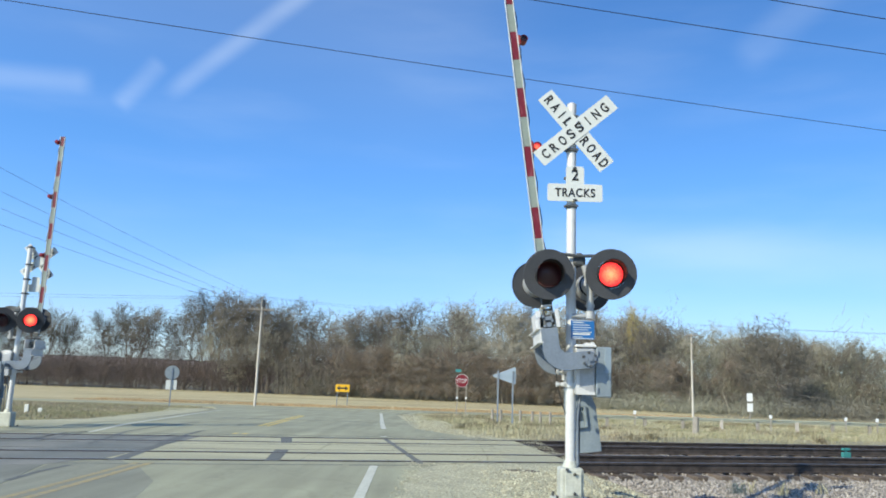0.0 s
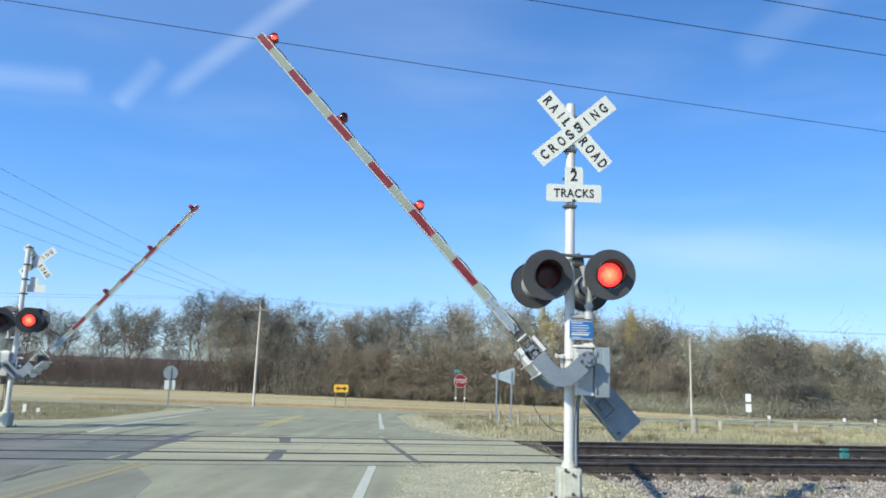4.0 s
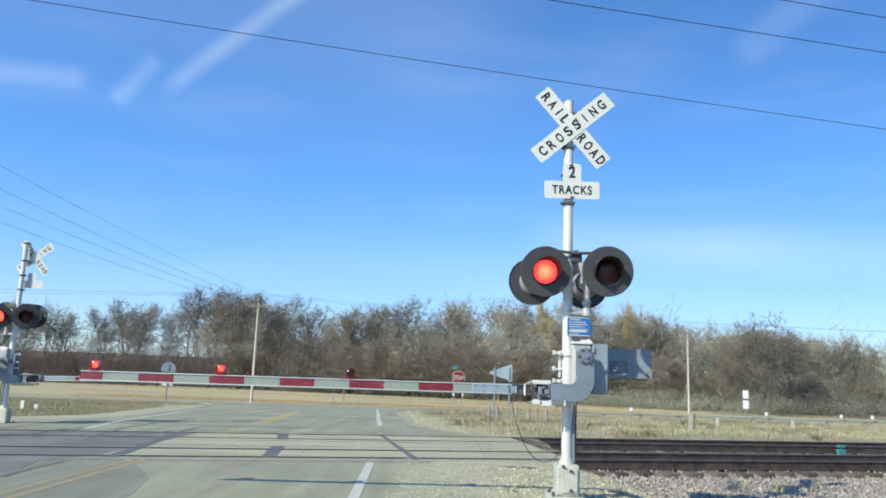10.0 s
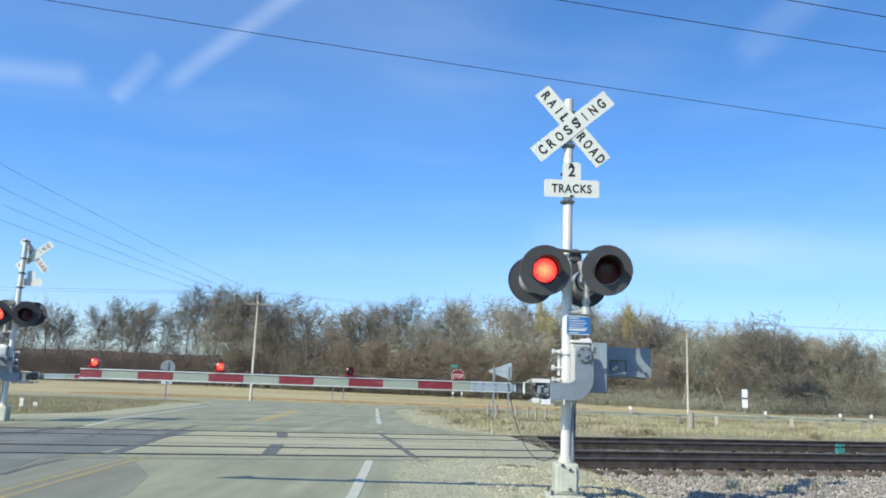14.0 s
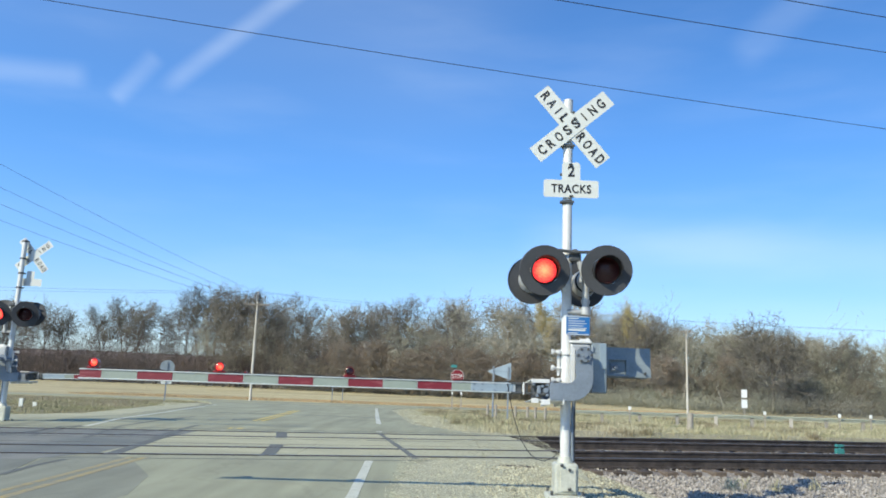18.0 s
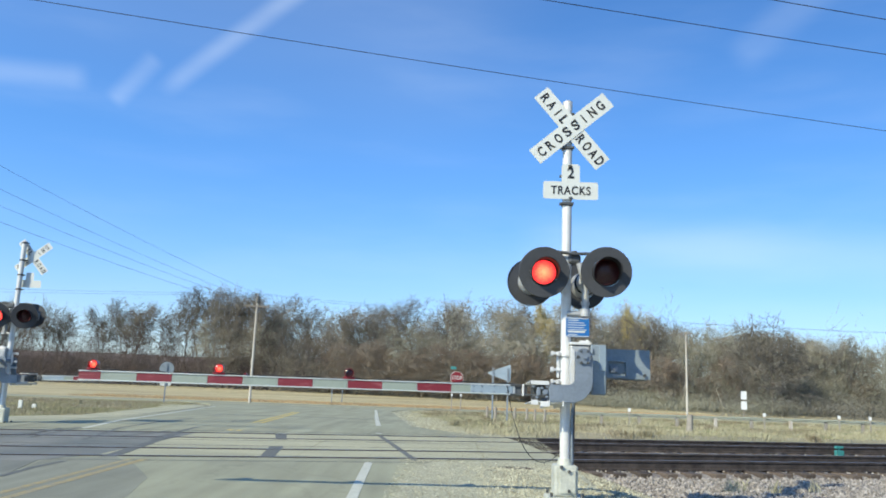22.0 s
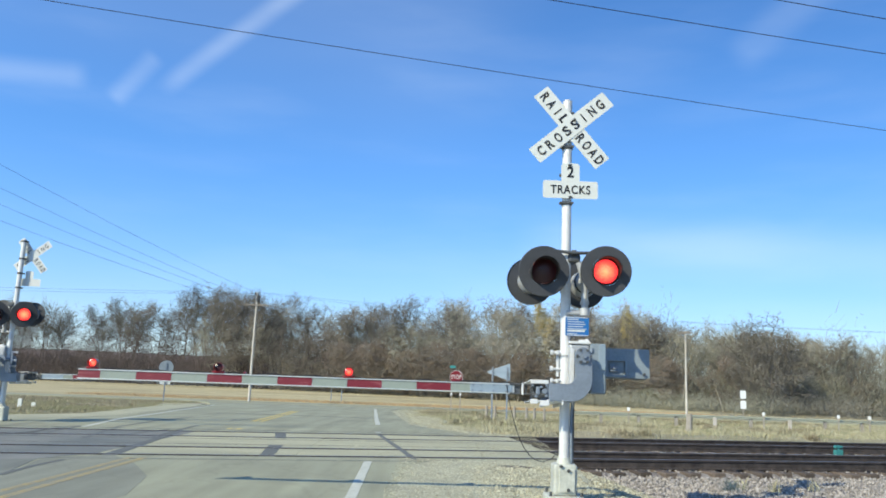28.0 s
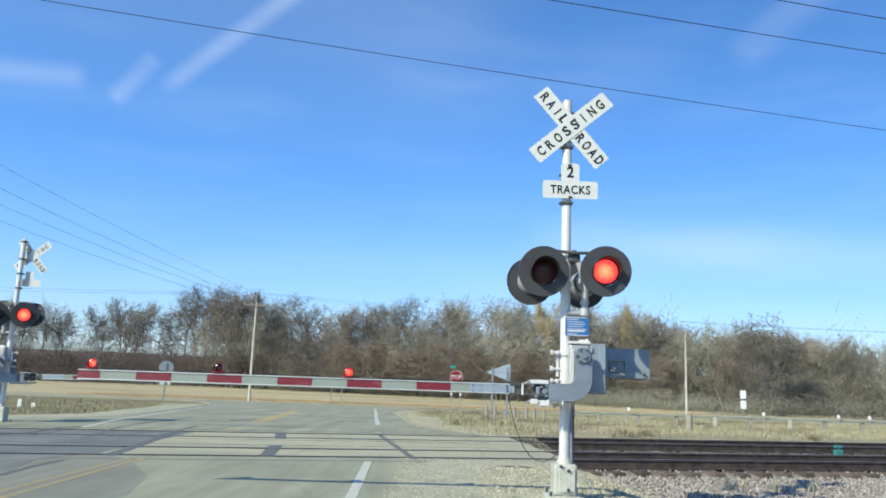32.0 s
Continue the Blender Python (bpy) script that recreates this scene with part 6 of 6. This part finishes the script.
snag(30.6, 85.5, 2.9, -0.12, 61)
snag(26.9, 88.5, 3.2, 0.10, 62)
snag(23.6, 90.0, 1.7, 0.95, 63)


def brush(name, count, x0, x1, back, lo, hi, material, label, seed, flecks=1):
    """A tangle of thin leaning stems with a few scraps of leaf."""
    rng = random.Random(seed)
    verts, faces = [], []
    for _ in range(count):
        x = rng.uniform(x0, x1)
        y = wood_line(x) + rng.uniform(-2.5, back)
        z = drop(y) - 0.2
        top = (lo + (hi - lo) * rng.random() ** 1.5) * (0.35 + 1.7 * abs(noise.noise((x * 0.24, y * 0.15, seed))))
        h = top * rng.random() ** 0.8
        a, l = rng.uniform(0, 6.3), rng.uniform(0.5, 1.9)
        d = Vector((math.cos(a) * rng.uniform(0.1, 0.9), math.sin(a) * rng.uniform(0.1, 0.9), rng.uniform(0.2, 1.0))).normalized() * l
        p = Vector((x, y, z + h))
        w = rng.uniform(0.010, 0.026)
        k = len(verts)
        verts += [tuple(p + Vector((-w, w * 0.5, 0))), tuple(p + Vector((w, -w * 0.5, 0))), tuple(p + d * 0.55 + Vector((w * 0.7, 0, -w))), tuple(p + d)]
        faces += [(k, k + 1, k + 2), (k, k + 2, k + 3)]
        for _k in range(flecks):
            q = Euler((rng.uniform(0, 6.3), rng.uniform(0, 6.3), rng.uniform(0, 6.3))).to_matrix()
            s, c = rng.uniform(0.04, 0.10), p + d * rng.random() + Vector((rng.gauss(0, 0.15), rng.gauss(0, 0.15), rng.gauss(0, 0.15)))
            k = len(verts)
            verts += [tuple(c + q @ Vector(v)) for v in ((-s, 0, 0), (0, -s * 0.6, 0), (s, 0, 0), (0, s * 0.6, 0))]
            faces.append((k, k + 1, k + 2, k + 3))
    return tagged(raw_mesh(name, verts, faces, material), label, "undergrowth", kind="stuff")


def shrubs(name, count, x0, x1, back, lo, hi, material, label, seed, fore=-3.5):
    """Rounded shrubs of fine twig scraps, in a broken row."""
    rng = random.Random(seed)
    verts, faces = [], []
    for _ in range(count):
        x = rng.uniform(x0, x1)
        y = wood_line(x) + rng.uniform(fore, back)
        h, w = rng.uniform(lo, hi), rng.uniform(1.0, 2.6)
        c = Vector((x, y, drop(y) + h * 0.45))
        for _k in range(int(270 * w)):
            d = Vector((rng.gauss(0, 1), rng.gauss(0, 1), rng.gauss(0, 1))).normalized() * rng.random() ** 0.45
            p = c + Vector((d.x * w, d.y * w, d.z * h * 0.55))
            q = Euler((rng.uniform(0, 6.3), rng.uniform(0, 6.3), rng.uniform(0, 6.3))).to_matrix()
            s = rng.uniform(0.04, 0.105)
            k = len(verts)
            verts += [tuple(p + q @ Vector(v)) for v in ((-s, 0, 0), (0, -s * 0.4, 0), (s, 0, 0), (0, s * 0.4, 0))]
            faces.append((k, k + 1, k + 2, k + 3))
    return tagged(raw_mesh(name, verts, faces, material), label, "shrubs", kind="stuff")


brush("russet_undergrowth", 70000, -130, -14, 24, 7.5, 11.0, M_BRUSH, "dense russet-brown undergrowth at the wood's edge", 31)
brush("brown_undergrowth", 45000, -26, 32, 28, 3.0, 9.0, M_BRUSH_GREY, "grey-brown undergrowth at the wood's edge", 32)
brush("olive_undergrowth", 60000, 24, 125, 26, 3.0, 10.5, M_BRUSH_OLIVE, "grey-olive undergrowth at the wood's edge", 33)
shrubs("russet_shrubs", 230, -125, -16, 12, 5.0, 7.2, M_BRUSH, "dark russet shrubs along the field", 41)
shrubs("brown_shrubs", 150, -22, 32, 14, 2.4, 7.0, M_BRUSH_GREY, "grey-brown leafless shrubs along the field", 42)
shrubs("olive_shrubs", 190, 24, 110, 12, 1.6, 6.5, M_BRUSH_OLIVE, "grey-olive shrubs along the highway", 43)
shrubs("dark_thicket", 26, 36.5, 43.5, 1, 3.4, 5.6, M_BRUSH_DARK, "dark grey-green thicket at the wood's edge", 44)
shrubs("green_shrubs", 6, 18.5, 23.5, -1, 0.8, 1.5, M_BRUSH_GREEN, "low green shrubs along the highway", 45)
shrubs("green_shrubs", 6, 24.5, 26.0, -1, 1.6, 2.6, M_BRUSH_GREEN, "low green shrubs along the highway", 46)
shrubs("roadside_shrubs", 60, 15.5, 34, -3, 0.9, 2.4, M_BRUSH_OLIVE, "low grey-green shrubs between wood and highway", 47, -15)
shrubs("roadside_shrubs", 70, 30, 75, -2, 1.0, 2.8, M_BRUSH_GREY, "low brown shrubs between wood and highway", 48, -17)
build_grass()
build_stones()
# ---- what moves ----
NEAR_ARM = ((0.0, 83.2), (1.0, 82.9), (1.2, 80.2), (1.5, 73.3), (2.0, 67.7), (2.5, 62.5), (3.0, 57.8), (3.5, 53.0), (5.5, 33.4), (6.0, 28.9), (6.5, 24.2),
            (7.0, 19.8), (7.5, 15.3), (8.0, 11.3), (8.5, 7.1), (9.0, 3.5), (9.3, 1.2), (9.5, 0.2), (9.7, 0.0), (32.0, 0.0))
FAR_ARM = ((0.0, 89.0), (1.1, 88.7), (1.5, 82.0), (2.0, 74.0), (2.5, 67.2), (3.0, 61.4), (3.5, 55.3), (5.5, 32.8), (6.0, 27.6), (6.5, 22.2), (7.0, 17.2),
           (7.5, 12.8), (8.0, 9.0), (8.5, 5.7), (9.0, 2.6), (9.3, 1.5), (9.6, 1.2), (32.0, 1.2))
HALF = 0.6667


def flash_rows(at, lit_first):
    """Rows of a lamp's light plate, which faces out while lit and inwards while dark; at: its place in the lamp."""
    face = lambda deg: at @ pose(0, 0, 0, 0, 0, deg)
    state = lit_first
    rows = [(0.0, face(0 if state else 180))]
    k = -1
    while True:
        t = 1.0 + HALF * k + {0: 0.0, 12: 0.0, 18: -0.12}.get(k, 0.12)
        k += 1
        if t < 0.1:
            continue
        if t > 31.8:
            break
        t += 0.067 if state else -0.067
        a, b = (0, 180) if state else (180, 360)
        rows += [(t - 0.067, face(a)), (t - 0.033, face(a + 60)), (t, face(a + 120)), (t + 0.033, face(b))]
        state = not state
    rows.append((32.0, rows[-1][1]))
    return rows


def motions():
    walk(gate, [(t, near_level @ pose(0, 0, 0, 0, a, 0) @ OFFSET) for t, a in NEAR_ARM])
    walk(far_gate, [(t, far_level @ pose(0, 0, 0, 0, a, 0) @ OFFSET) for t, a in FAR_ARM])
    hang = [(t, cable_poses(near_level @ pose(0, 0, 0, 0, a, 0) @ OFFSET @ CABLE_ON_ARM, CABLE_ON_MAST)) for t, a in NEAR_ARM]
    for i, link in enumerate(cable_links):
        walk(link, [(t, poses[i]) for t, poses in hang])
    lamp_at = pose(0, 0.03, 0)
    walk(signal_plates["right"], flash_rows(lamp_at, True))
    walk(signal_plates["left"], flash_rows(lamp_at, False))
    # the far mast turns its rear lamps this way
    walk(far_plates["rear_left"], flash_rows(lamp_at, True))
    walk(far_plates["rear_right"], flash_rows(lamp_at, False))
    walk(gate_plates[1], flash_rows(gate_plates[1].matrix_basis.copy(), False))
    walk(gate_plates[2], flash_rows(gate_plates[2].matrix_basis.copy(), True))


def same_plate(copy, plates):
    """The light plates of a copied signal, by the lamp that carries them."""
    mine = [o for o in copy.children_recursive if o.name.startswith("light_plate")]
    return {key: next(o for o in mine if (o.parent.matrix_basis.translation - p.parent.matrix_basis.translation).length < 0.01) for key, p in plates.items()}


far_plates = same_plate(far_signal, signal_plates)
motions()
